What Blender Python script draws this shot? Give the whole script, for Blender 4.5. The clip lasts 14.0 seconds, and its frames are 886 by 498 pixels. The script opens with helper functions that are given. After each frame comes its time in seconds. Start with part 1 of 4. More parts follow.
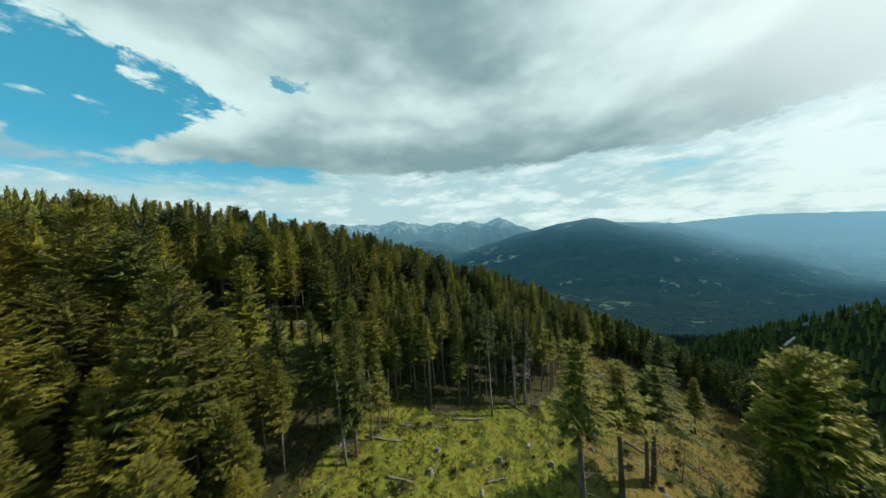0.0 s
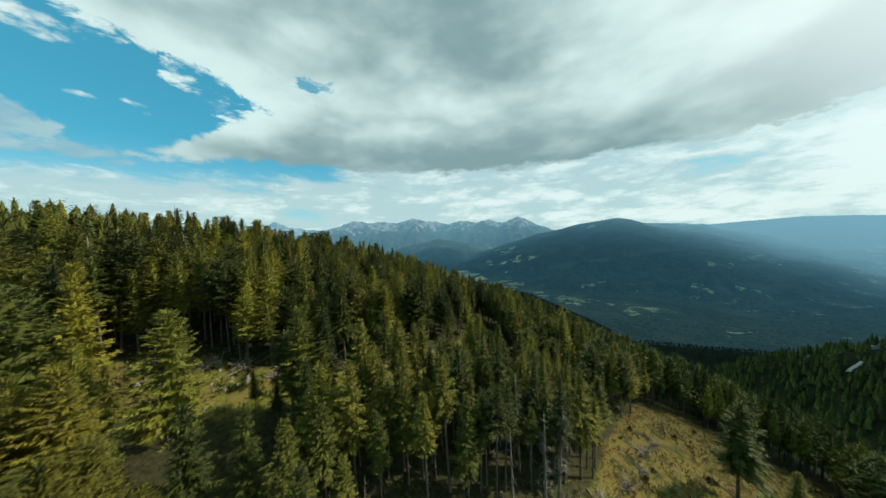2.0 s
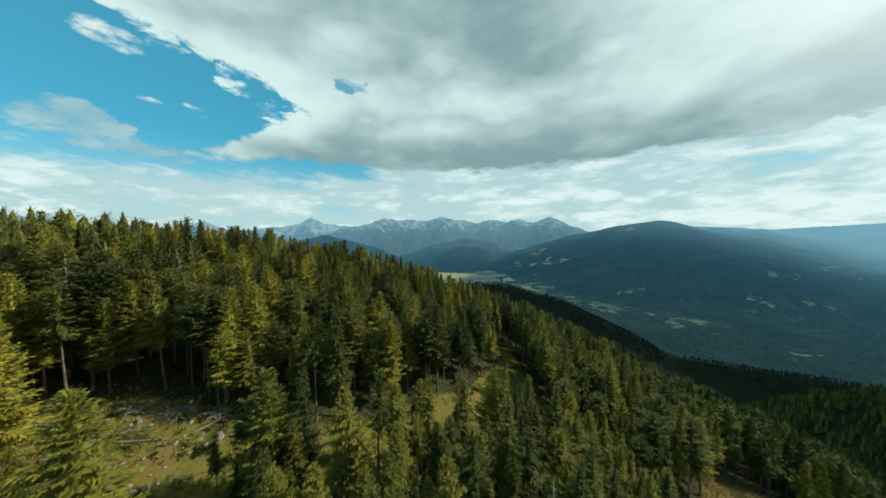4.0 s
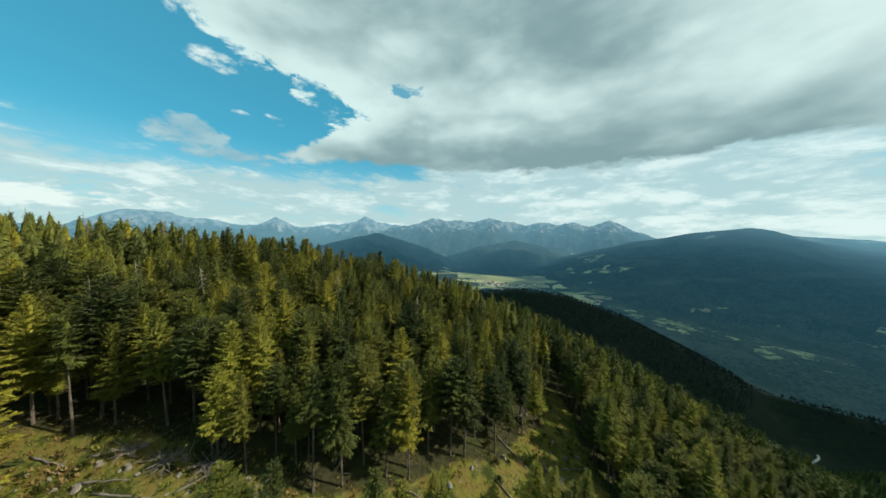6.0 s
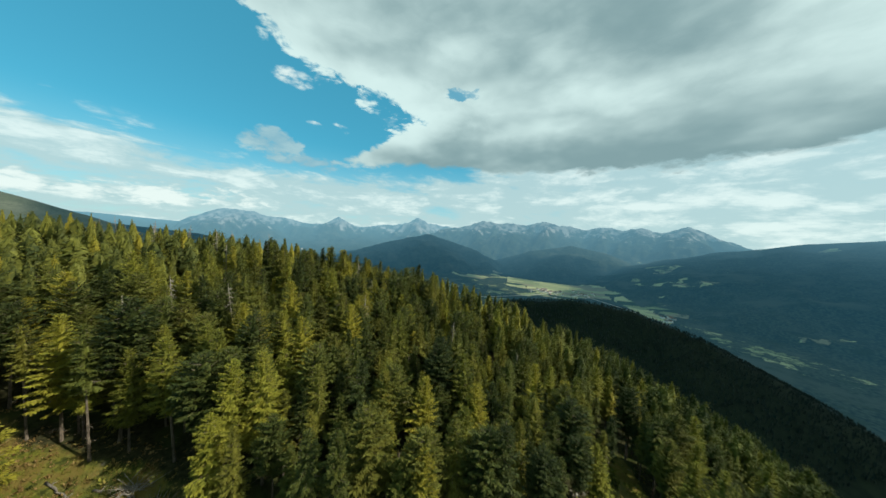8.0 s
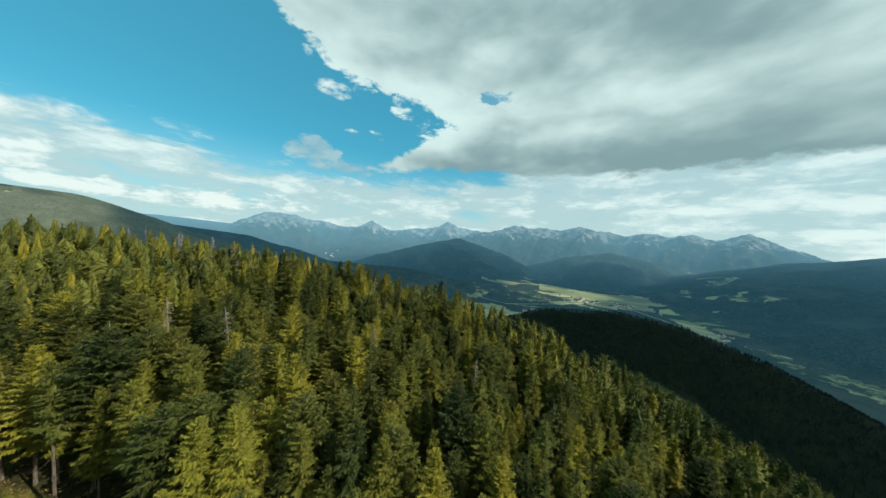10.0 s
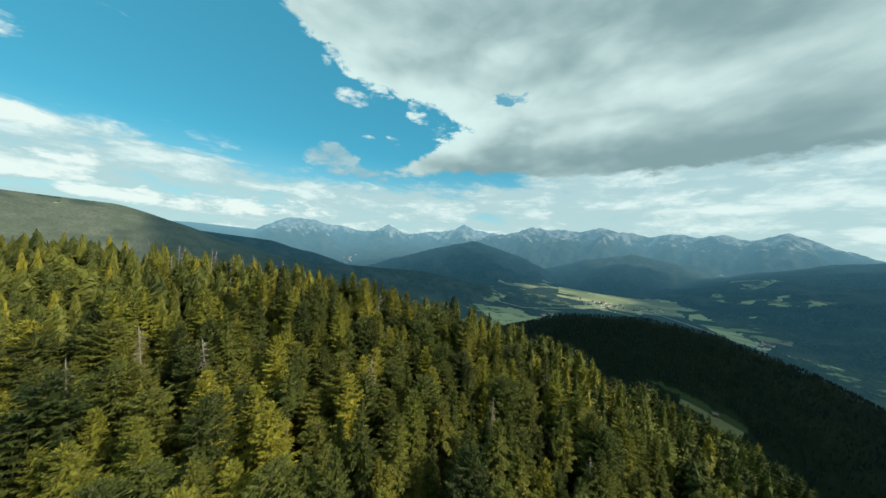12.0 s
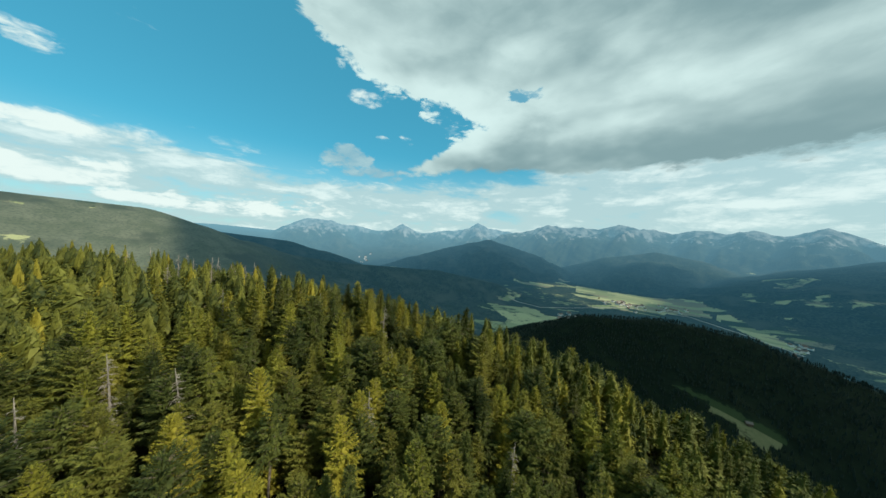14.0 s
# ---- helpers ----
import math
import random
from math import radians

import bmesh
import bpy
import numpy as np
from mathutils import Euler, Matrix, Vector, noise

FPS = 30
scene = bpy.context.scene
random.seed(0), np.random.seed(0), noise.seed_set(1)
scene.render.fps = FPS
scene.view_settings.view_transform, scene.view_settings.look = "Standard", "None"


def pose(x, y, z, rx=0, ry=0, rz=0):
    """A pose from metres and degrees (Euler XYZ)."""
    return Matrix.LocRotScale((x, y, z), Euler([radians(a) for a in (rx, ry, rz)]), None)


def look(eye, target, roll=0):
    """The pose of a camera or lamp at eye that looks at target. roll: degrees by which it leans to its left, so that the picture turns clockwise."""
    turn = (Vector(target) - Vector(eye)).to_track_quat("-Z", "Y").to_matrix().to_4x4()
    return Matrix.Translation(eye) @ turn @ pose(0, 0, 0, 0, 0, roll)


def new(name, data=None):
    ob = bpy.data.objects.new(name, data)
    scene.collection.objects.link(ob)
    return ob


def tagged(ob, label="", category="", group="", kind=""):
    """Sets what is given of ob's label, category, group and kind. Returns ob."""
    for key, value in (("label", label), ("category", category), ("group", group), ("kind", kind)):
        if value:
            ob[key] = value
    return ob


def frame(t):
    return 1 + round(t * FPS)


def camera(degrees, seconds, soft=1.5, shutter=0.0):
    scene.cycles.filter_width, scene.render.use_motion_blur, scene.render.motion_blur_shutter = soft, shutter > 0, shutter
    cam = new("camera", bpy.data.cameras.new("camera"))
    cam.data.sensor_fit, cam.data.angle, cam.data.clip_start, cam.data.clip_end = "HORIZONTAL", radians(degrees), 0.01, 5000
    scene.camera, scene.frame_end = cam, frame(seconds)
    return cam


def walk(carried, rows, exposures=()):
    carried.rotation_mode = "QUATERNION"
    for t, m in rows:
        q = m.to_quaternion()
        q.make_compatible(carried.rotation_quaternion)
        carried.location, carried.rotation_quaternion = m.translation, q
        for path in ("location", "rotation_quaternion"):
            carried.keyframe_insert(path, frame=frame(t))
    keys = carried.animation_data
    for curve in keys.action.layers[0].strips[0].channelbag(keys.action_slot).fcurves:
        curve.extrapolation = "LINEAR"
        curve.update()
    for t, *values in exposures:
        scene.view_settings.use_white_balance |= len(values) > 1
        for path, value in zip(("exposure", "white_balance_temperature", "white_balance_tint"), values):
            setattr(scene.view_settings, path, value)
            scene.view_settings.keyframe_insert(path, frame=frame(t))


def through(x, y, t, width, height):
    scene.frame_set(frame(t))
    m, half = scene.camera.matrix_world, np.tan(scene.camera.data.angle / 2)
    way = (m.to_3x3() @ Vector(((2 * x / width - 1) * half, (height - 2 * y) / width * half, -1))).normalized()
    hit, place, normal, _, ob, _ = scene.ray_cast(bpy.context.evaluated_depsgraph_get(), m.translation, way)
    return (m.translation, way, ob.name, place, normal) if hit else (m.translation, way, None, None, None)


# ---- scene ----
cam = camera(116.6, 14.0, soft=1.5, shutter=0.6)
# seconds, place in metres, turn in degrees
PATH = [
    (0.0, 1.44, 1.45, 30.87, 87.58, 2.57, 1.75),
    (0.5, 1.81, 4.79, 32.09, 87.57, 2.43, 2.60),
    (1.0, 2.07, 8.48, 33.49, 87.53, 2.22, 3.53),
    (1.5, 2.32, 11.50, 34.82, 87.42, 2.03, 4.38),
    (2.0, 2.54, 14.76, 36.26, 87.31, 1.71, 5.50),
    (2.5, 2.74, 17.43, 37.48, 87.21, 1.32, 6.61),
    (5.0, 2.94, 30.98, 43.42, 87.04, -0.59, 15.79),
    (5.5, 2.89, 33.47, 44.50, 87.05, -1.12, 18.40),
    (6.0, 2.47, 36.10, 45.65, 87.07, -1.57, 21.22),
    (6.5, 2.16, 38.35, 46.77, 86.95, -2.08, 23.83),
    (7.0, 1.71, 40.91, 47.83, 86.92, -2.48, 26.81),
    (7.5, 1.24, 43.07, 48.65, 86.96, -2.74, 29.27),
    (8.0, 0.47, 45.35, 49.56, 87.04, -3.17, 31.73),
    (10.5, -4.20, 55.23, 53.11, 87.67, -3.85, 39.07),
    (11.0, -5.22, 57.12, 53.60, 87.88, -3.68, 40.05),
    (11.5, -6.12, 58.58, 54.13, 87.89, -3.48, 40.73),
    (12.0, -7.10, 59.96, 54.67, 87.86, -3.32, 41.39),
    (12.5, -8.10, 61.58, 55.11, 87.91, -3.13, 42.21),
    (13.0, -9.19, 62.86, 55.64, 87.70, -3.04, 42.80),
    (13.5, -10.33, 64.25, 56.05, 87.61, -2.86, 43.53),
    (14.0, -11.31, 65.49, 56.46, 87.47, -2.75, 44.29),
]
walk(cam, [(t, pose(x, y, z, rx, ry, rz)) for t, x, y, z, rx, ry, rz in PATH])

# ---- light ----
SUN_AZ, SUN_EL = 72.0, 37.0
sun_way = Vector((math.sin(radians(SUN_AZ)) * math.cos(radians(SUN_EL)), math.cos(radians(SUN_AZ)) * math.cos(radians(SUN_EL)), math.sin(radians(SUN_EL))))
sun = new("sun", bpy.data.lights.new("sun", "SUN"))
sun.data.energy, sun.data.angle, sun.data.color = 5.0, radians(0.6), (1.0, 0.93, 0.80)
sun.matrix_world = look((0, 0, 900), Vector((0, 0, 900)) - sun_way)


class Tree:
    """Builds node trees from short expressions."""

    def __init__(self, nodes, links):
        self.nodes, self.links = nodes, links

    def put(self, socket, value):
        if isinstance(value, bpy.types.NodeSocket):
            self.links.new(value, socket)
        elif value is not None:
            if socket.type == "RGBA" and len(value) == 3:
                value = (*value, 1.0)
            socket.default_value = value

    def node(self, kind, out=0, **given):
        n = self.nodes.new(kind)
        for k, v in given.items():
            self.put(n.inputs[int(k[1:])] if k[0] == "_" else n.inputs[k.replace("_", " ")], v)
        return n.outputs[out]

    def m(self, op, a, b=None, c=None, clamp=False):
        n = self.nodes.new("ShaderNodeMath")
        n.operation, n.use_clamp = op, clamp
        self.put(n.inputs[0], a), self.put(n.inputs[1], b), self.put(n.inputs[2], c)
        return n.outputs[0]

    def add(self, *values):
        total = values[0]
        for v in values[1:]:
            total = self.m("ADD", total, v)
        return total

    def mul(self, a, b):
        return self.m("MULTIPLY", a, b)

    def ramp(self, v, lo, hi, to_lo=0.0, to_hi=1.0):
        n = self.nodes.new("ShaderNodeMapRange")
        n.interpolation_type = "SMOOTHSTEP"
        for socket, value in zip(n.inputs, (v, lo, hi, to_lo, to_hi)):
            self.put(socket, value)
        return n.outputs[0]

    def mix(self, f, a, b, blend="MIX"):
        n = self.nodes.new("ShaderNodeMix")
        n.data_type, n.blend_type, n.clamp_factor = "RGBA", blend, True
        self.put(n.inputs[0], f), self.put(n.inputs[6], a), self.put(n.inputs[7], b)
        return n.outputs[2]

    def noise(self, vec, scale, detail=4.0, rough=0.55, distort=0.0, colour=False):
        return self.node("ShaderNodeTexNoise", 1 if colour else 0, Vector=vec, Scale=scale, Detail=detail, Roughness=rough, Distortion=distort)

    def scaled(self, vec, x, y, z):
        return self.vec("MULTIPLY", vec, (x, y, z))

    def vec(self, op, a, b, out=0):
        n = self.nodes.new("ShaderNodeVectorMath")
        n.operation = op
        self.put(n.inputs[0], a), self.put(n.inputs[1], b)
        return n.outputs[out]


# ---- sky: blue air, one great cloud bank, wisps and heaps over the horizon ----
world = bpy.data.worlds.new("sky")
scene.world = world
world.use_nodes = True
world.node_tree.nodes.clear()
s = Tree(world.node_tree.nodes, world.node_tree.links)
way = s.node("ShaderNodeTexCoord", 0)
parts = s.nodes.new("ShaderNodeSeparateXYZ")
s.put(parts.inputs[0], way)
az = s.mul(s.m("ARCTAN2", parts.outputs[0], parts.outputs[1]), 57.29578)
el = s.mul(s.m("ARCSINE", parts.outputs[2]), 57.29578)
nishita = s.nodes.new("ShaderNodeTexSky")
nishita.sky_type, nishita.sun_disc, nishita.sun_elevation, nishita.sun_rotation = "NISHITA", False, radians(SUN_EL), radians(SUN_AZ)
nishita.altitude, nishita.air_density, nishita.dust_density, nishita.ozone_density = 1900.0, 1.0, 0.6, 2.5
AIR_EVEN = (0.66, 4.1, 6.0)
AIR_TINT = (0.60, 1.72, 1.44)
CLOUD_DARK, CLOUD_LIGHT, CLOUD_MID = (2.3, 3.65, 3.85), (6.8, 8.8, 8.6), (4.9, 6.8, 6.9)
CLOUD_WHITE, CLOUD_GREY, CLOUD_SUN, HAZE_AIR = (8.2, 9.6, 9.2), (2.9, 5.1, 5.9), (9.6, 11.2, 10.9), (5.0, 7.1, 7.4)
air = nishita.outputs[0]
air = s.mix(0.55, s.mix(1.0, air, AIR_TINT, "MULTIPLY"), AIR_EVEN)
spread = s.m("DIVIDE", 1.0, s.m("ADD", s.m("MAXIMUM", parts.outputs[2], 0.0), 0.30))
joint = s.nodes.new("ShaderNodeCombineXYZ")
s.put(joint.inputs[0], s.mul(parts.outputs[0], spread)), s.put(joint.inputs[1], s.mul(parts.outputs[1], spread)), s.put(joint.inputs[2], s.mul(el, 0.03))
flat = joint.outputs[0]
billow = s.noise(flat, 2.6, 9.0, 0.55, 0.2)
fine = s.noise(flat, 8.5, 8.0, 0.58, 0.25)
broad = s.noise(flat, 1.3, 4.0, 0.5)
bent = s.vec("ADD", flat, s.scaled(s.noise(flat, 5.0, 4.0, colour=True), 0.22, 0.22, 0.22))
puffs = s.node("ShaderNodeTexVoronoi", Vector=bent, Scale=3.4, Detail=4.0, Roughness=0.58, Lacunarity=2.2)
puffs.node.normalize = True
puffs = s.m("SUBTRACT", 0.33, puffs)
soft_billow = s.noise(flat, 2.6, 3.0, 0.5, 0.1)
lobes = s.node("ShaderNodeTexVoronoi", Vector=s.vec("ADD", flat, s.scaled(s.noise(flat, 3.0, 2.0, colour=True), 0.3, 0.3, 0.3)), Scale=1.9, Detail=2.0, Roughness=0.5, Lacunarity=2.3)
lobes.node.feature, lobes.node.normalize = "SMOOTH_F1", True
lobes = s.m("SUBTRACT", 0.36, lobes)
ragged = s.add(s.mul(s.m("SUBTRACT", billow, 0.5), 12.0), s.mul(s.m("SUBTRACT", fine, 0.5), 4.0), s.mul(puffs, 26.0))
def heap(a0, e0, wa, we, soft=6.0):
    """A heap of cloud round one direction: over 0 inside."""
    u = s.mul(s.m("SUBTRACT", az, a0), 1.0 / wa)
    v = s.mul(s.m("SUBTRACT", el, e0), 1.0 / we)
    return s.mul(s.m("SUBTRACT", 1.0, s.add(s.mul(u, u), s.mul(v, v))), soft)


# the bank: above a falling edge on its open side, and above a level foot
upper = s.mul(s.m("SUBTRACT", el, s.m("MAXIMUM", s.m("MULTIPLY_ADD", az, -0.53, -4.2), s.m("MULTIPLY_ADD", az, -0.09, 19.2))), 0.94)
foot = s.m("MAXIMUM", 13.2, s.m("MULTIPLY_ADD", az, 0.55, -9.5))
over_foot = s.m("SUBTRACT", el, foot)
prow = s.mul(s.m("SUBTRACT", s.m("ADD", az, 47.5), s.mul(s.m("SUBTRACT", el, 15.5), 1.5)), 0.5)
lower = s.m("SMOOTH_MIN", over_foot, prow, 1.0)
upper_in = s.add(s.m("MINIMUM", upper, s.m("SUBTRACT", el, 14.0)), s.mul(ragged, 0.66))
lower_in = s.add(lower, s.mul(ragged, s.ramp(over_foot, 0.0, 8.0, 0.24, 0.66)))
bank_in = s.m("SMOOTH_MAX", upper_in, lower_in, 0.5)
# a hole through which the blue shows
hole = s.m("MAXIMUM", s.add(heap(-30.0, 26.9, 3.6, 1.1, 1.2), s.mul(s.m("SUBTRACT", fine, 0.5), 20.0)), 0.0)
bank_a = s.mul(s.ramp(bank_in, -0.5, 0.9), s.ramp(hole, 0.0, 1.6, 1.0, 0.15))


heaps = heap(-101, 11.2, 5.0, 0.9, 1.6)
for h in (heap(-105, 19, 6, 2.6, 3.0), heap(-99, 6.0, 9, 1.5, 2.4), heap(-88, 3.4, 8, 1.3, 2.0), heap(-60.3, 24.6, 3.4, 1.3, 2.6), heap(-55.5, 25.4, 2.4, 2.2, 2.6), heap(-54.5, 18.2, 3.8, 1.1, 2.6), heap(-76, 4.0, 9, 1.8, 2.0)):
    heaps = s.m("MAXIMUM", heaps, h)
heap_a = s.ramp(s.add(s.m("MINIMUM", heaps, 0.9), s.mul(ragged, 0.75)), -0.4, 2.6)
# thin streaks low over the horizon, closing up towards the sun
streaks = s.noise(s.scaled(way, 1.0, 1.0, 4.6), 4.2, 8.0, 0.6, 0.4)
veil = s.add(s.mul(streaks, 1.0), s.mul(puffs, 0.45), s.ramp(az, -70.0, 20.0, 0.15, 0.24), s.mul(s.ramp(el, 7.0, 15.0, 0.0, 1.0), s.ramp(az, -60.0, 15.0, -0.42, 0.05)), 0.05, s.mul(s.m("SUBTRACT", broad, 0.5), 0.5))
veil_a = s.m("MULTIPLY", s.ramp(veil, 0.46, 0.70), 0.86)
grey_a = s.m("MULTIPLY", s.ramp(s.add(s.m("MAXIMUM", heap(-64, 14.0, 4.5, 2.2, 4.0), heap(-58, 11.8, 7, 1.3, 3.2)), s.mul(ragged, 1.0)), -0.5, 3.0), 0.85)
# tones
lit = s.add(s.mul(broad, 1.05), s.mul(soft_billow, 0.62), s.mul(billow, 0.20), s.mul(lobes, 1.15), s.mul(puffs, 0.55), -0.16, s.ramp(bank_in, 0.0, 9.0, 0.40, 0.0), s.mul(s.ramp(over_foot, -1.0, 8.5, -0.76, 0.0), s.ramp(az, -50.0, -28.0, 0.55, 1.0)), s.ramp(az, -38.0, -8.0, 0.03, -0.07), s.ramp(az, 12.0, 60.0, 0.0, 0.26))
bank_tone = s.mix(s.ramp(lit, 0.52, 1.42), CLOUD_DARK, CLOUD_LIGHT)
heap_tone = s.mix(s.ramp(s.add(billow, s.mul(fine, 0.4), s.mul(puffs, 1.0)), 0.42, 0.85), CLOUD_MID, CLOUD_WHITE)
veil_tone = s.mix(s.ramp(s.add(streaks, s.mul(puffs, 1.0), s.ramp(az, 0.0, 60.0, -0.06, 0.09)), 0.42, 0.71), CLOUD_MID, CLOUD_WHITE)
tone = s.mix(s.mul(s.ramp(el, -1.0, 16.0, 0.76, 0.0), 1.0), air, HAZE_AIR)
tone = s.mix(veil_a, tone, veil_tone)
tone = s.mix(grey_a, tone, s.mix(s.ramp(s.add(billow, s.mul(puffs, 0.8)), 0.42, 0.72), CLOUD_GREY, CLOUD_MID))
tone = s.mix(heap_a, tone, heap_tone)
tone = s.mix(bank_a, tone, bank_tone)
# bright cloud round the sun
near_sun = s.vec("DOT_PRODUCT", way, tuple(sun_way), 1)
tone = s.mix(s.ramp(near_sun, 0.76, 1.0, 0.0, 0.85), tone, CLOUD_SUN)
s.put(s.nodes.new("ShaderNodeOutputWorld").inputs[0], s.node("ShaderNodeBackground", Color=tone, Strength=0.1))

# ---- materials ----
def material(name):
    mat = bpy.data.materials.new(name)
    mat.use_nodes = True
    mat.node_tree.nodes.clear()
    return mat, Tree(mat.node_tree.nodes, mat.node_tree.links)


def finish(mat, t, colour, rough=0.85, bump=None, strength=0.4, distance=0.1, through=0.0, spec=0.2, glow=None):
    """Ends a material: a rough surface, with light shining through it where it is leafy."""
    normal = None
    if bump is not None:
        normal = t.node("ShaderNodeBump", Strength=strength, Distance=distance, Height=bump)
    shade = t.node("ShaderNodeBsdfPrincipled", Base_Color=colour, Roughness=rough, Normal=normal)
    shade.node.inputs["Specular IOR Level"].default_value = spec
    if through:
        leaf = t.node("ShaderNodeBsdfTranslucent", Color=colour)
        shade = t.node("ShaderNodeMixShader", _0=through, _1=shade, _2=leaf)
    # emission mixed over the surface, standing in for haze
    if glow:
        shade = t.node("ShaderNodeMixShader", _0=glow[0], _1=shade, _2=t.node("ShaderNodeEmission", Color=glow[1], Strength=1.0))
    t.put(t.nodes.new("ShaderNodeOutputMaterial").inputs[0], shade)
    return mat


def place(t):
    return t.node("ShaderNodeTexCoord", 3)


def needle_material(name, dark, light, warm, own=True, glass=0.05):
    """Needles: every tree its own green, every spray a little apart."""
    mat, t = material(name)
    geo = t.nodes.new("ShaderNodeNewGeometry")
    tree = t.node("ShaderNodeObjectInfo", 5) if own else t.node("ShaderNodeAttribute", 2)
    if not own:
        tree.node.attribute_name = "tree"
    spray = geo.outputs["Random Per Island"]
    grain = t.noise(geo.outputs["Position"], 0.55, 4.0)
    other = t.m("FRACT", t.mul(tree, 7.31))
    colour = t.mix(t.ramp(t.add(t.mul(spray, 0.28), t.mul(grain, 0.55), t.mul(other, 0.38)), 0.25, 0.95), dark, light)
    colour = t.mix(t.ramp(tree, 0.35, 1.0, 0.0, 0.75), colour, warm)
    return finish(mat, t, colour, 0.7, through=glass, spec=0.2)


spruce_needles = needle_material("spruce_needles", (0.022, 0.034, 0.008), (0.109, 0.122, 0.020), (0.192, 0.174, 0.022), glass=0.05)
larch_needles = needle_material("larch_needles", (0.084, 0.094, 0.014), (0.232, 0.228, 0.026), (0.280, 0.244, 0.025), glass=0.08)
old_larch_needles = needle_material("old_larch_needles", (0.050, 0.058, 0.010), (0.165, 0.155, 0.020), (0.190, 0.162, 0.019), glass=0.06)
pine_needles = needle_material("pine_needles", (0.021, 0.033, 0.008), (0.092, 0.106, 0.019), (0.146, 0.140, 0.020), glass=0.05)
wood_needles = needle_material("wood_needles", (0.030, 0.043, 0.010), (0.138, 0.144, 0.023), (0.262, 0.226, 0.023), own=False, glass=0.03)
# the spur's trees: needles darkened and blued, its shade and haze in the colour
shaded_needles = needle_material("shaded_needles", (0.010, 0.020, 0.015), (0.026, 0.040, 0.028), (0.032, 0.045, 0.029), own=False, glass=0.05)


def bark_material(name, a, b):
    mat, t = material(name)
    p = place(t)
    rough = t.noise(t.scaled(p, 9.0, 9.0, 1.4), 1.0, 6.0, 0.65)
    blotch = t.noise(p, 0.7, 3.0)
    colour = t.mix(t.ramp(t.add(rough, t.mul(blotch, 0.5)), 0.45, 1.0), a, b)
    return finish(mat, t, colour, 0.9, rough, 0.8, 0.06)


bark = bark_material("bark", (0.040, 0.031, 0.022), (0.20, 0.165, 0.122))
dead_wood = bark_material("dead_wood", (0.09, 0.08, 0.065), (0.29, 0.26, 0.21))
twig_grey = bark_material("twig_grey", (0.12, 0.105, 0.085), (0.30, 0.27, 0.22))


def stone_material():
    mat, t = material("stone")
    p = place(t)
    a, b = t.noise(p, 2.2, 7.0, 0.62), t.noise(p, 0.6, 3.0)
    colour = t.mix(t.ramp(a, 0.3, 0.7), (0.13, 0.125, 0.105), (0.33, 0.32, 0.28))
    colour = t.mix(t.ramp(b, 0.5, 0.68), colour, (0.13, 0.14, 0.07))
    return finish(mat, t, colour, 0.9, a, 0.6, 0.12)


stone = stone_material()


def plain_material(name, a, b, scale=3.0, rough=0.85, through=0.0):
    mat, t = material(name)
    n = t.noise(place(t), scale, 5.0)
    tree = t.node("ShaderNodeObjectInfo", 5)
    colour = t.mix(t.ramp(t.add(n, t.mul(tree, 0.25)), 0.35, 0.85), a, b)
    return finish(mat, t, colour, rough, n, 0.3, 0.05, through)


plaster = plain_material("plaster", (0.70, 0.68, 0.62), (0.82, 0.80, 0.76), 0.8)
roof_tile = plain_material("roof_tile", (0.12, 0.095, 0.08), (0.21, 0.17, 0.145), 1.2)
house_wood = plain_material("house_wood", (0.12, 0.075, 0.045), (0.22, 0.14, 0.09), 1.5)
window_glass = plain_material("window_glass", (0.03, 0.035, 0.04), (0.05, 0.055, 0.06), 1.0, 0.1)
shrub_leaf = needle_material("shrub_leaf", (0.024, 0.040, 0.008), (0.090, 0.098, 0.016), (0.120, 0.098, 0.020))


def grass_material():
    mat, t = material("grass_blades")
    geo = t.nodes.new("ShaderNodeNewGeometry")
    patch = t.noise(geo.outputs["Position"], 0.14, 4.0)
    colour = t.mix(geo.outputs["Random Per Island"], (0.085, 0.102, 0.013), (0.205, 0.190, 0.028))
    colour = t.mix(t.ramp(patch, 0.46, 0.60), colour, (0.205, 0.140, 0.038))
    return finish(mat, t, colour, 0.8, through=0.2)


grass_blades = grass_material()


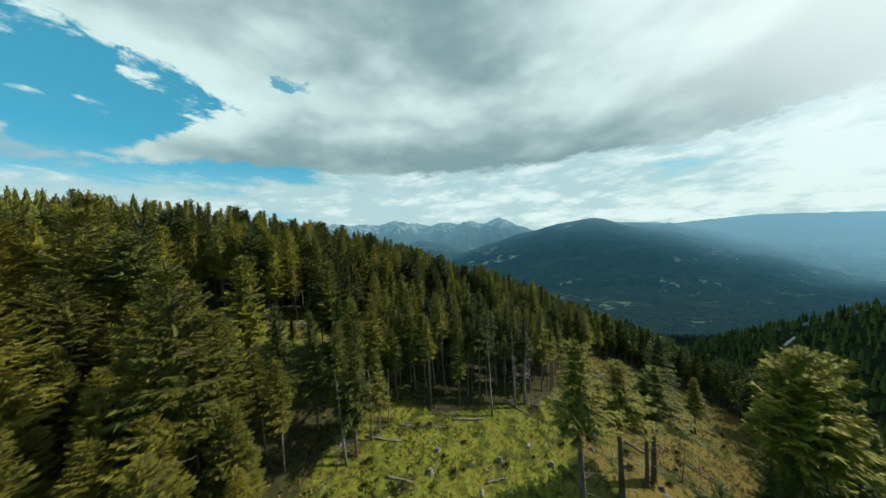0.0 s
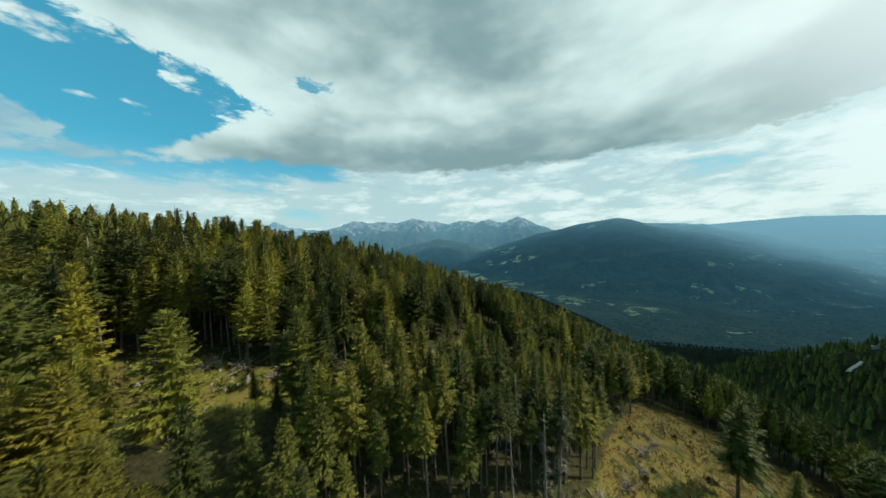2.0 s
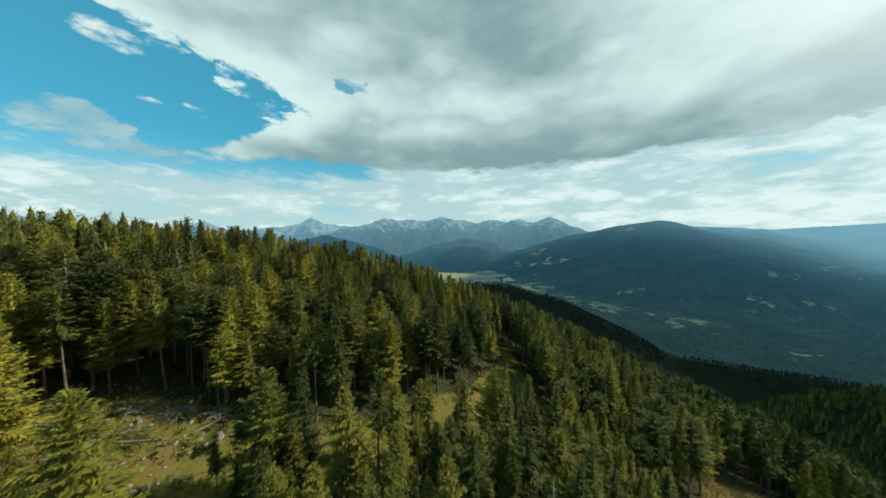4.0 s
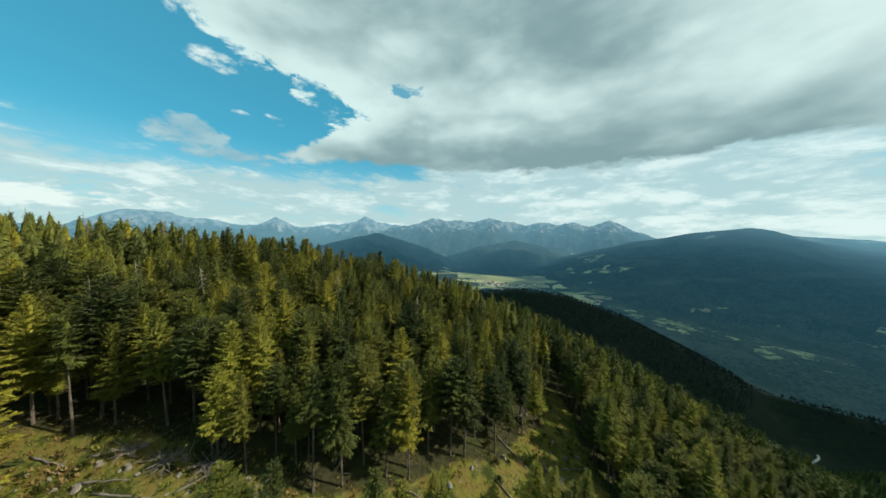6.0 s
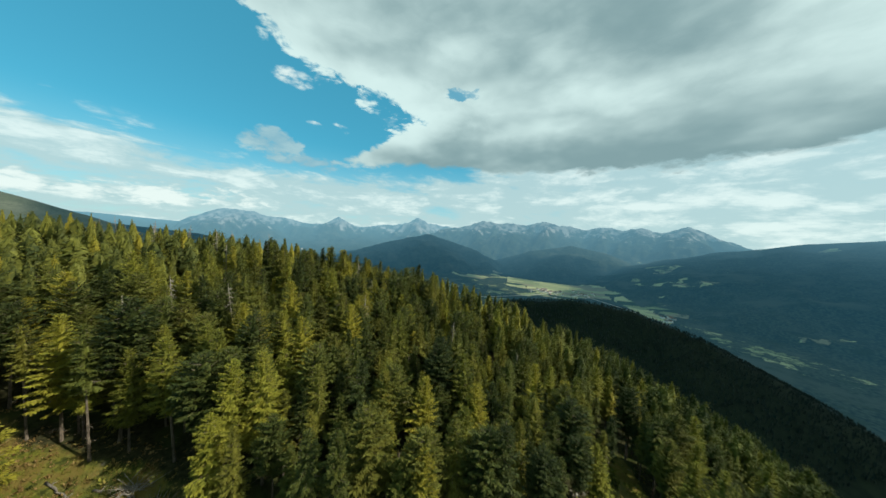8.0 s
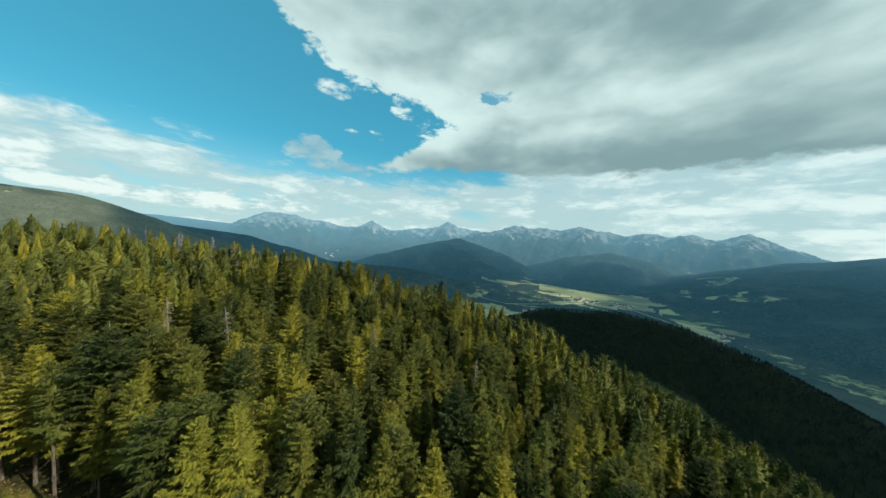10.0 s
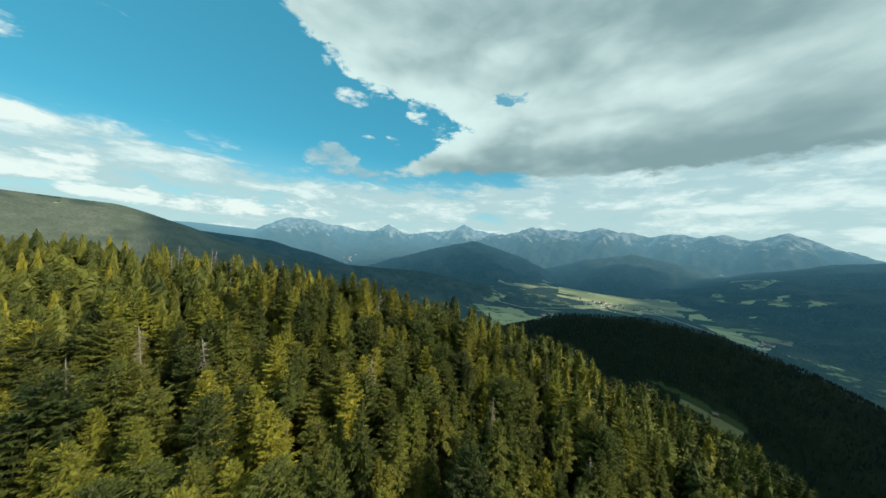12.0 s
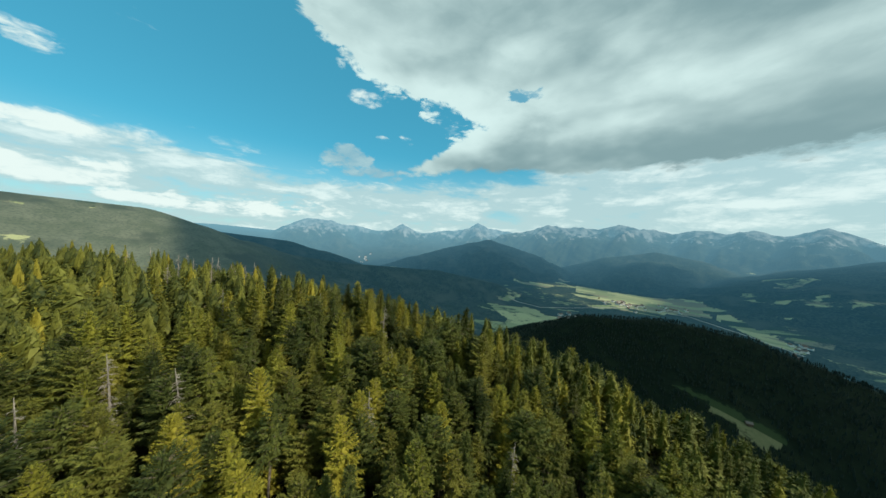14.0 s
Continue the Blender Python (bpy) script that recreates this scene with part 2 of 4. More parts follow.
def ground_material(name, distant=False):
    """Forest floor, clearing, valley meadows, far woods and rock, by masks that the sheet carries."""
    mat, t = material(name)
    p = t.nodes.new("ShaderNodeNewGeometry").outputs["Position"]

    def mask(name):
        a = t.node("ShaderNodeAttribute", 2)
        a.node.attribute_name = name
        return a

    fine, mid, wide = t.noise(p, 1.6, 7.0, 0.65), t.noise(p, 0.16, 6.0, 0.6), t.noise(p, 0.018, 6.0, 0.6)
    litter = t.mix(t.ramp(fine, 0.3, 0.7), (0.020, 0.021, 0.009), (0.056, 0.054, 0.022))
    litter = t.mix(t.ramp(mid, 0.5, 0.65), litter, (0.045, 0.055, 0.016))
    sward = t.mix(t.ramp(fine, 0.3, 0.72), (0.074, 0.092, 0.012), (0.190, 0.190, 0.028))
    sward = t.mix(t.ramp(t.add(mid, mask("dry")), 0.62, 1.0), sward, (0.170, 0.138, 0.060))
    tussock = t.noise(p, 0.33, 6.0, 0.65)
    sward = t.mix(t.ramp(t.add(tussock, t.mul(mask("dry"), 0.5)), 0.58, 0.70), sward, (0.150, 0.116, 0.030))
    sward = t.mix(t.ramp(tussock, 0.52, 0.38), sward, (0.036, 0.046, 0.010))
    sward = t.mix(t.ramp(t.noise(p, 0.7, 5.0), 0.62, 0.74), sward, (0.22, 0.20, 0.13))
    near = t.mix(t.ramp(t.add(mask("clearing"), t.mul(t.m("SUBTRACT", mid, 0.5), 1.0), t.mul(t.m("SUBTRACT", fine, 0.5), 0.4)), 0.25, 0.70), litter, sward)
    # woods far off: crowns and gaps run together, the gaps' shade put into the colour
    crowns = t.node("ShaderNodeTexVoronoi", Vector=p, Scale=0.11)
    # ground tones hold the spur's shade; backdrop tones are paled for sunlit hills
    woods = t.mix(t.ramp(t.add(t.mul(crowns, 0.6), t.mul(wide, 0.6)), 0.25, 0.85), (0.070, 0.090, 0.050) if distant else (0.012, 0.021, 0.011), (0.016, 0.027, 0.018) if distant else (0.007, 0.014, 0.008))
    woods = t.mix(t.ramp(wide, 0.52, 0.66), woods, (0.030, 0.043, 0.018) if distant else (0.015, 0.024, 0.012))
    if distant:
        # the left hill's thin pasture, paled so the colour carries its sunlight
        sunlit_pasture = t.mix(t.ramp(wide, 0.35, 0.65), (0.108, 0.122, 0.074), (0.155, 0.164, 0.108))
        woods = t.mix(t.mul(mask("sunlit_hill"), t.ramp(mid, 0.25, 0.60, 0.45, 1.0)), woods, sunlit_pasture)
    plots = t.nodes.new("ShaderNodeTexVoronoi")
    plots.distance = "CHEBYCHEV"
    t.put(plots.inputs["Vector"], t.scaled(p, 0.55, 1.5, 0.0)), t.put(plots.inputs["Scale"], 0.0085)
    hue = t.nodes.new("ShaderNodeSeparateColor")
    t.put(hue.inputs[0], plots.outputs["Color"])
    # far meadows brightened as sunlit; the spur strip's tones hold its cloud shade
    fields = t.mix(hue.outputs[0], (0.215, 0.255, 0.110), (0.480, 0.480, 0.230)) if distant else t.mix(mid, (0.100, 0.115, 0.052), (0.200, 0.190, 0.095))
    fields = t.mix(t.ramp(hue.outputs[1], 0.7, 0.75), fields, (0.25, 0.23, 0.13))
    fields = t.mix(t.ramp(hue.outputs[2], 0.80, 0.82), fields, (0.035, 0.055, 0.022))
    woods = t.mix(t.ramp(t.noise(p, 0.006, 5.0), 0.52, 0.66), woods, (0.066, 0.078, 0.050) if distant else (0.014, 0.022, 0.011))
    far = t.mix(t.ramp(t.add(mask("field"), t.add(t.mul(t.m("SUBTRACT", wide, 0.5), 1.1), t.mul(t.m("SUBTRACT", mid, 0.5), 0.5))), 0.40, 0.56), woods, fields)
    crag = t.noise(t.scaled(p, 1.0, 1.0, 0.35), 0.012, 9.0, 0.68)
    cliff = t.mix(t.ramp(crag, 0.35, 0.68), (0.05, 0.06, 0.065), (0.44, 0.43, 0.40))
    far = t.mix(t.ramp(t.add(mask("rock"), t.mul(t.m("SUBTRACT", crag, 0.5), 2.2)), 0.55, 0.85), far, cliff)
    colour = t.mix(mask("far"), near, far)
    relief = t.add(fine, t.mul(mid, 2.0))
    if distant:
        # the backdrop: ranges far off, with haze put in as a blue glow of the surface
        return finish(mat, t, far, 0.95, spec=0.05, glow=(t.mul(mask("air"), 0.80), t.mix(t.ramp(mask("air"), 0.50, 1.0), HAZE_GLOW_NEAR, HAZE_GLOW_FAR)))
    return finish(mat, t, colour, 0.95, relief, 0.5, 0.25, spec=0.1)


HAZE_GLOW_NEAR, HAZE_GLOW_FAR = (0.022, 0.104, 0.172), (0.200, 0.445, 0.560)
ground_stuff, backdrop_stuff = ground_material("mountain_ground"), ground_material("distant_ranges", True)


# ---- building helpers ----
def mesh_of(name, verts, faces, mat, smooth=False):
    me = bpy.data.meshes.new(name)
    me.from_pydata([tuple(v) for v in verts], [], [tuple(f) for f in faces])
    me.materials.append(mat)
    if smooth:
        me.polygons.foreach_set("use_smooth", [True] * len(me.polygons))
    me.update()
    return me


def fast_mesh(name, verts, tris, mat, values=None, smooth=False):
    """A mesh from arrays of places and triangles, with a number for each place."""
    me = bpy.data.meshes.new(name)
    n, k = len(verts), len(tris)
    me.vertices.add(n), me.loops.add(3 * k), me.polygons.add(k)
    me.vertices.foreach_set("co", np.asarray(verts, np.float32).ravel())
    me.loops.foreach_set("vertex_index", np.asarray(tris, np.int32).ravel())
    me.polygons.foreach_set("loop_start", np.arange(0, 3 * k, 3, dtype=np.int32))
    me.polygons.foreach_set("use_smooth", np.full(k, smooth))
    for key, v in (values or {}).items():
        me.attributes.new(key, "FLOAT", "POINT").data.foreach_set("value", np.asarray(v, np.float32))
    me.materials.append(mat)
    me.update(calc_edges=True)
    return me


def part(name, me, parent, label=""):
    ob = new(name, me)
    ob.parent = parent
    return tagged(ob, label) if label else ob


def tube(path, radii, sides=7):
    """Places and triangles of a tapering tube along a path, closed at its ends."""
    path = np.asarray(path, float)
    verts, tris = [], []
    for i, c in enumerate(path):
        d = path[min(i + 1, len(path) - 1)] - path[max(i - 1, 0)]
        d /= np.linalg.norm(d) + 1e-9
        u = np.cross(d, (0.31, 0.95, 0.02)) if abs(d[2]) > 0.5 else np.cross(d, (0, 0, 1.0))
        u /= np.linalg.norm(u) + 1e-9
        v = np.cross(d, u)
        for k in range(sides):
            a = 2 * math.pi * k / sides
            verts.append(c + radii[i] * (math.cos(a) * u + math.sin(a) * v))
    for i in range(len(path) - 1):
        for k in range(sides):
            a, b = i * sides + k, i * sides + (k + 1) % sides
            tris += [(a, b, b + sides), (a, b + sides, a + sides)]
    for base, flip in ((0, True), ((len(path) - 1) * sides, False)):
        for k in range(1, sides - 1):
            tris.append((base, base + k + 1, base + k) if flip else (base, base + k, base + k + 1))
    return np.array(verts), np.array(tris, int)


def joined(pieces):
    verts, tris, at = [], [], 0
    for v, f in pieces:
        verts.append(v), tris.append(np.asarray(f) + at)
        at += len(v)
    return np.concatenate(verts), np.concatenate(tris)


# ---- the lie of the land ----
def lattice(ix, iy, seed):
    h = (ix * 374761393 + iy * 668265263 + seed * 974711) & 0x7FFFFFFF
    h = ((h ^ (h >> 13)) * 1274126177) & 0x7FFFFFFF
    return ((h ^ (h >> 16)) & 0xFFFF) / 65535.0


def soft_noise(x, y, size, seed=0):
    x, y = np.asarray(x, float) / size, np.asarray(y, float) / size
    ix, iy = np.floor(x).astype(np.int64), np.floor(y).astype(np.int64)
    u, v = x - ix, y - iy
    u, v = u * u * (3 - 2 * u), v * v * (3 - 2 * v)
    a, b = lattice(ix, iy, seed), lattice(ix + 1, iy, seed)
    c, d = lattice(ix, iy + 1, seed), lattice(ix + 1, iy + 1, seed)
    return (a + (b - a) * u) * (1 - v) + (c + (d - c) * u) * v


def fractal(x, y, size, octaves=5, seed=0, ridged=False):
    total, amp, norm = 0.0, 1.0, 0.0
    for o in range(octaves):
        n = soft_noise(x + 17.3 * o, y - 9.1 * o, size / 2**o, seed + o)
        total = total + amp * ((1 - np.abs(2 * n - 1)) if ridged else n)
        norm, amp = norm + amp, amp * 0.5
    return total / norm


def falling(v, knee):
    """A slope that steepens from 0 on and runs straight past the knee."""
    v = np.maximum(v, 0.0)
    return np.where(v < knee, v * v, knee * (2.0 * v - knee))


def near_ground(x, y):
    """The slope under the flight: it falls to the right and drops away behind its crest."""
    yc = np.maximum(y, -60.0)
    z = -8.7 - 0.2729 * x + 0.333 * yc - 0.000768 * x * x - 0.001782 * yc * yc - 0.000678 * x * yc
    z = z - 0.0011 * falling(y - 110.6, 60.0) - 0.0167 * falling(-0.6428 * x + 0.766 * y - 115.0, 24.0)
    z = z + 0.115 * np.maximum(-x - 102.0, 0.0) * np.clip((84.0 - y) / 36.0, 0, 1)
    return z + 1.4 * (fractal(x, y, 14.0, 3, 5) - 0.5) + 3.0 * (fractal(x, y, 70.0, 2, 8) - 0.5)


def polar(az, r):
    return r * math.sin(radians(az)), 40.0 + r * math.cos(radians(az))


VALLEY = -310.0
# ridges: bearing, distance, height of each knee; fall per metre; roughness; rock from this height up
RIDGES = {
    "spur": ([(-24, 700, -185), (-17, 780, -122), (-5, 810, -104), (4, 850, -118), (12, 880, -157), (16, 890, -184), (20, 900, -224), (24, 905, -254), (30, 910, -278), (38, 900, -260), (45, 900, -242), (56, 900, -226)], 0.48, 8, 9e9),
    "left_hill": ([(-125, 1500, 160), (-101, 1500, 126), (-91.5, 1500, 112), (-86, 1560, 50), (-80, 1620, -5), (-72, 1720, -84), (-63, 1820, -136), (-45, 1900, -176), (-34, 1900, -235), (-26, 1850, -300)], 0.45, 14, 9e9),
    "second_hill": ([(-84, 2700, 20), (-74, 2600, -32), (-68, 2600, -110), (-62, 2600, -230)], 0.4, 16, 9e9),
    "dark_mountain": ([(-56, 3100, -270), (-43, 3200, -62), (-34.5, 3250, 62), (-26.5, 3200, -70), (-17, 3100, -276)], 0.50, 60, 0),
    "foothill": ([(-20, 3300, -205), (-13, 3400, -75), (-6.5, 3450, 4), (-1.5, 3450, -48), (5, 3350, -200)], 0.44, 40, 9e9),
    "right_hill": ([(3.5, 3000, -240), (9.5, 3150, -108), (15.5, 3300, 46), (22, 3350, 132), (27, 3400, 172), (31, 3550, 112), (36, 3700, 95)], 0.30, 30, 9e9),
    "right_far": ([(32, 4300, 105), (39, 4400, 80), (47.5, 4500, 128), (57, 4500, 88), (75, 4500, 120), (110, 4300, 160), (150, 4200, 120)], 0.26, 50, 9e9),
    "near_right": ([(75, 430, -5), (63, 440, -40), (58, 450, -61), (55.8, 450, -72), (53.8, 450, -81), (51.5, 450, -93), (49, 450, -103), (45, 450, -124), (40, 455, -156), (34, 470, -205)], 0.90, 8, 9e9),
    "back": ([(150, 4200, 120), (-160, 3600, 260), (-125, 1500, 150)], 0.35, 30, 9e9),
    "range": ([(-31, 4150, 150), (-28.5, 4200, 165), (-23.4, 4200, 300), (-20, 4200, 270), (-17.4, 4200, 288), (-15, 4250, 262), (-11.8, 4200, 326), (-9, 4200, 268), (-7.6, 4250, 272), (-4.6, 4250, 222), (-1.7, 4250, 258), (1.5, 4250, 226), (3.9, 4200, 264), (6.9, 4200, 208), (10.1, 4150, 286), (12.9, 4100, 200), (16.5, 4050, 60), (19, 4000, -40)], 0.62, 105, -40),
    "pale_range": ([(-79, 4550, -10), (-76, 4550, 20), (-71, 4600, 226), (-69.3, 4600, 240), (-66.5, 4600, 232), (-64.5, 4600, 190), (-60.5, 4600, 150), (-57.5, 4600, 118), (-54, 4600, 128), (-52.6, 4600, 240), (-50.8, 4600, 120), (-48.6, 4600, 100), (-45, 4600, 160), (-41, 4600, 180), (-38.4, 4600, 230), (-37, 4600, 312), (-35.3, 4600, 226), (-31, 4600, 200), (-26, 4600, 120)], 0.62, 95, -110),
    "far_rim": ([(-125, 4700, 60), (-100, 4700, 80), (-84, 4750, 84), (-76, 4750, 40), (-60, 4750, 30), (-20, 4750, 20), (40, 4750, 40)], 0.3, 20, 9e9),
}


def over(a, b, k):
    """The higher of two surfaces, blended over k metres."""
    near = np.maximum(k - np.abs(a - b), 0.0)
    return np.maximum(a, b) + near * near / (4.0 * k)


def land(x, y):
    """Height of the ground, how rocky it is, how far it belongs to the near slope, and the distance."""
    x, y = np.asarray(x, float), np.asarray(y, float)
    r = np.hypot(x, y - 40.0)
    z = VALLEY + 14 * (fractal(x, y, 700.0, 3, 31) - 0.5)
    rock = np.zeros_like(z)
    gully = fractal(x, y, 300.0, 5, 51, True)
    for knees, fall, rough, rock_from in RIDGES.values():
        best, gap = np.full_like(z, -1e9), np.full_like(z, 1e9)
        pts = [(*polar(a, d), h) for a, d, h in knees]
        steep = fall > 0.45
        for (x0, y0, h0), (x1, y1, h1) in zip(pts, pts[1:]):
            dx, dy = x1 - x0, y1 - y0
            u = np.clip(((x - x0) * dx + (y - y0) * dy) / (dx * dx + dy * dy), 0, 1)
            away = np.hypot(x - x0 - u * dx, y - y0 - u * dy)
            off = away if steep else np.sqrt(away * away + 3600.0) - 60.0
            best, gap = np.maximum(best, h0 + u * (h1 - h0) - fall * off), np.minimum(gap, away)
        best = best + rough * (gully - 0.62) * 2.0 * np.clip((gap - 8.0) / 140.0, 0.20 if steep else 0.06, 1.0)
        if steep:
            best = best + 0.3 * rough * (fractal(x, y, 110.0, 4, 61, True) - 0.62)
        rock = np.where(best > z, np.clip((best - rock_from) / 300.0, 0, 1), rock)
        z = over(best, z, 16.0)
    near = near_ground(x, y)
    own = 1 / (1 + np.exp(-np.clip((near - z) / 12.0, -30, 30)))
    return over(near, z, 10.0), rock, own, r

# ---- the ground sheet ----
def inside(x, y, corners):
    hit = np.zeros(np.shape(x), bool)
    for (x0, y0), (x1, y1) in zip(corners, corners[1:] + corners[:1]):
        cross = (y0 > y) != (y1 > y)
        hit ^= cross & (x < (x1 - x0) * (y - y0) / (y1 - y0 + 1e-12) + x0)
    return hit


CLEARINGS = [
    [(-17, 26), (-14, 38), (-8, 43), (8, 48), (19, 52), (24, 64), (46, 92), (72, 96), (84, 84), (62, 52), (40, 36), (12, 20), (-8, 22)],
    [(-72, 43), (-56, 50.5), (-43, 54.5), (-34, 57), (-23, 61), (-14, 69.5), (-3, 81), (2, 95), (1.5, 118), (5, 118), (11, 97), (15, 86), (10, 74), (-2, 63), (-15, 56), (-30, 49), (-45, 44), (-60, 41)],
    [(12, 132), (20, 142), (26, 138), (18, 128)],
]


def bare(x, y, rim=0.0):
    """1 in the clearings, falling to 0 within rim metres of them."""
    wx = x + 5.0 * (fractal(x, y, 9.0, 2, 71) - 0.5)
    wy = y + 5.0 * (fractal(x, y, 9.0, 2, 73) - 0.5)
    open_ = np.zeros(np.shape(x))
    for corners in CLEARINGS:
        open_ = np.maximum(open_, inside(wx, wy, corners))
    return open_


STRIP = [polar(*p) for p in ((-6.9, 662), (-2.9, 660), (1, 657), (4.4, 664), (7, 660), (7.9, 643), (6.1, 612), (4, 610), (1.1, 628), (-2.2, 642))]
MEADOWS = [polar(*p) for p in ((-18, 2680), (-10.8, 2540), (-0.5, 2480), (0.6, 2090), (-9.5, 1930), (-14, 2080), (-18, 2150))]
RIVERSIDE = [polar(*p) for p in ((0.8, 2330), (4, 2050), (8.4, 1800), (9.2, 1690), (6, 1730), (1.2, 2060))]
CUT = 960.0
RIVERBANK = [polar(*p) for p in ((9.5, 1740), (14.8, 1690), (18, 1620), (21.2, 1580), (25.4, 1560), (30, 1590), (35, 1560), (39, 1440), (38, 1320), (33, 1310), (29, 1290), (25.2, 1330), (21, 1385), (17, 1450), (14.6, 1500))]
WEST_FIELDS = [polar(*p) for p in ((-31, 1900), (-26, 2250), (-20, 2300), (-15, 1900), (-13, 1640), (-17, 1480), (-22, 1440), (-28, 1600))]
LOW_TERRACES = [polar(*p) for p in ((3.0, 2500), (5.5, 2950), (9, 3000), (13.5, 2900), (15, 2600), (12, 2300), (7.5, 2150), (4.5, 2250))]
LEA = [polar(*p) for p in ((21.3, 1800), (23, 1815), (25.4, 1910), (25.6, 1890), (24, 1800), (21.8, 1772))]


def sheet(name, az, rings, mat, far_part):
    a, r = np.meshgrid(np.radians(az), rings)
    x, y = r * np.sin(a), 40.0 + r * np.cos(a)
    z, rock, own, _ = land(x, y)
    n, m = len(az), len(rings)
    whole = az[-1] - az[0] > 350
    i, j = np.meshgrid(np.arange(n if whole else n - 1), np.arange(m - 1))
    p, q = j * n + i, j * n + (i + 1) % n
    tris = np.concatenate([np.stack([p, q, q + n], -1).reshape(-1, 3), np.stack([p, q + n, p + n], -1).reshape(-1, 3)])
    if rings[0] < 5:
        tris = np.concatenate([tris, [(0, k + 1, k) for k in range(1, n - 1)]])
    tris = tris[:, ::-1]
    dry = np.clip((x - 14) / 14.0, 0, 1) * np.clip((70 - np.abs(y - 50)) / 30, 0, 1) * 0.4 + 0.22 * np.maximum(np.clip((-10 - x) / 14.0, 0, 1), np.clip((y - 54) / 8.0, 0, 1) * (x < 18))
    low = np.clip((VALLEY + 42 - z) / 30.0, 0, 1) * np.clip((r - 1000) / 200.0, 0, 1)
    deg = (np.degrees(a) + 180) % 360 - 180
    # hay meadows: on the valley floor, and terraces on the foot of the hill
    meadow = inside(x, y, MEADOWS) | inside(x, y, RIVERSIDE)
    low = low * np.maximum(meadow, np.where(deg > 11, 0.30, 0.60) * (fractal(x, y, 330.0, 3, 79) > 0.60))
    terrace = 0.46 * (r > 1350) * (np.abs(z + 235 - 0.02 * r) < 38) * (deg > 2) * (deg < 34) * (fractal(x, y, 240.0, 3, 83) > 0.62)
    high = 0.75 * ((z > 70) & (r > 3000) & (r < 3800) & (deg > 14) & (deg < 40) & (fractal(x, y, 200.0, 3, 89) > 0.66))
    alp = np.where(fractal(x, y, 90.0, 3, 91) > 0.68, 0.46, 0.0) * ((r > 900) & (r < 1700) & (deg < -86))
    east = 0.37 * ((deg > 37) & (deg < 70) & (r > 1700) & (r < 3600) & (fractal(0.30 * r, 16.0 * deg, 70.0, 3, 95) > 0.58))
    # strips along the contours: hay terraces, shaded farmland and gravelly river flats
    strips = fractal(0.55 * r, 9.0 * deg, 60.0, 3, 93)
    stripes = np.maximum.reduce([0.50 * (inside(x, y, LOW_TERRACES) & (strips > 0.54)), 0.40 * (inside(x, y, WEST_FIELDS) & (strips > 0.52)), 0.41 * (inside(x, y, RIVERBANK) & (strips > 0.36))])
    field = np.maximum.reduce([low, stripes, east, terrace, 0.62 * inside(x, y, STRIP), 0.55 * inside(x, y, LEA), high, alp])
    values = dict(field=field, rock=rock)
    if far_part:
        # where the left hill is painted lighter, as in sun
        values["sunlit_hill"] = np.clip((-70.0 - deg) / 12.0, 0, 1) * np.clip((2100.0 - r) / 200.0, 0, 1)
        # strength of the haze glow: grows with distance and towards the sun's side
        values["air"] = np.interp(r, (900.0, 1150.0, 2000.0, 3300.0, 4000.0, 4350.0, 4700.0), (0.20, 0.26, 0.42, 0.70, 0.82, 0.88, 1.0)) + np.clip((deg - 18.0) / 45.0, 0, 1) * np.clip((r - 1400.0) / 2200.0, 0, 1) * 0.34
    else:
        soft_edge = np.zeros_like(z)
        near = r < 240
        for k in range(12):
            soft_edge[near] += bare(x[near] + 1.9 * math.cos(2.4 * k) * (k / 12) ** 0.5, y[near] + 1.9 * math.sin(2.4 * k) * (k / 12) ** 0.5) / 12
        values.update(clearing=soft_edge, dry=dry, far=np.clip((r - 300) / 260.0, 0, 1))
        z = np.where(r > CUT + 60, np.minimum(z, VALLEY - 40), z)
    return new(name, fast_mesh(name, np.stack([x, y, z], -1).reshape(-1, 3), tris, mat, {k: v.ravel() for k, v in values.items()}, smooth=True))


def rings_from(start, end, most):
    rings = [start]
    while rings[-1] < end:
        rings.append(rings[-1] + min(0.027 * rings[-1] + 0.15, most))
    return np.array(rings)


ALL_ROUND = np.r_[np.arange(-114, 66, 0.25), np.arange(66, 246, 3.0)]
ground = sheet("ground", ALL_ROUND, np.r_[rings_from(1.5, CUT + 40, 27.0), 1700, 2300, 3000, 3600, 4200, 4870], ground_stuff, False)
tagged(ground, "wooded mountain slope falling to a farmed valley", "ground", kind="structure")
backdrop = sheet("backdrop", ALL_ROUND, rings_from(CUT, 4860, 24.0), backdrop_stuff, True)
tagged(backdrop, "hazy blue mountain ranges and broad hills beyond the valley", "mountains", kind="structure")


# ---- an unseen cloud deck added past the camera's reach, to shade the valley ----
cloud_white = plain_material("cloud_white", (0.75, 0.76, 0.78), (0.85, 0.86, 0.87), 0.002)
DECK = 4700.0


def grown(corners, k):
    cx, cy = sum(c[0] for c in corners) / len(corners), sum(c[1] for c in corners) / len(corners)
    return [(cx + k * (x - cx), cy + k * (y - cy)) for x, y in corners]


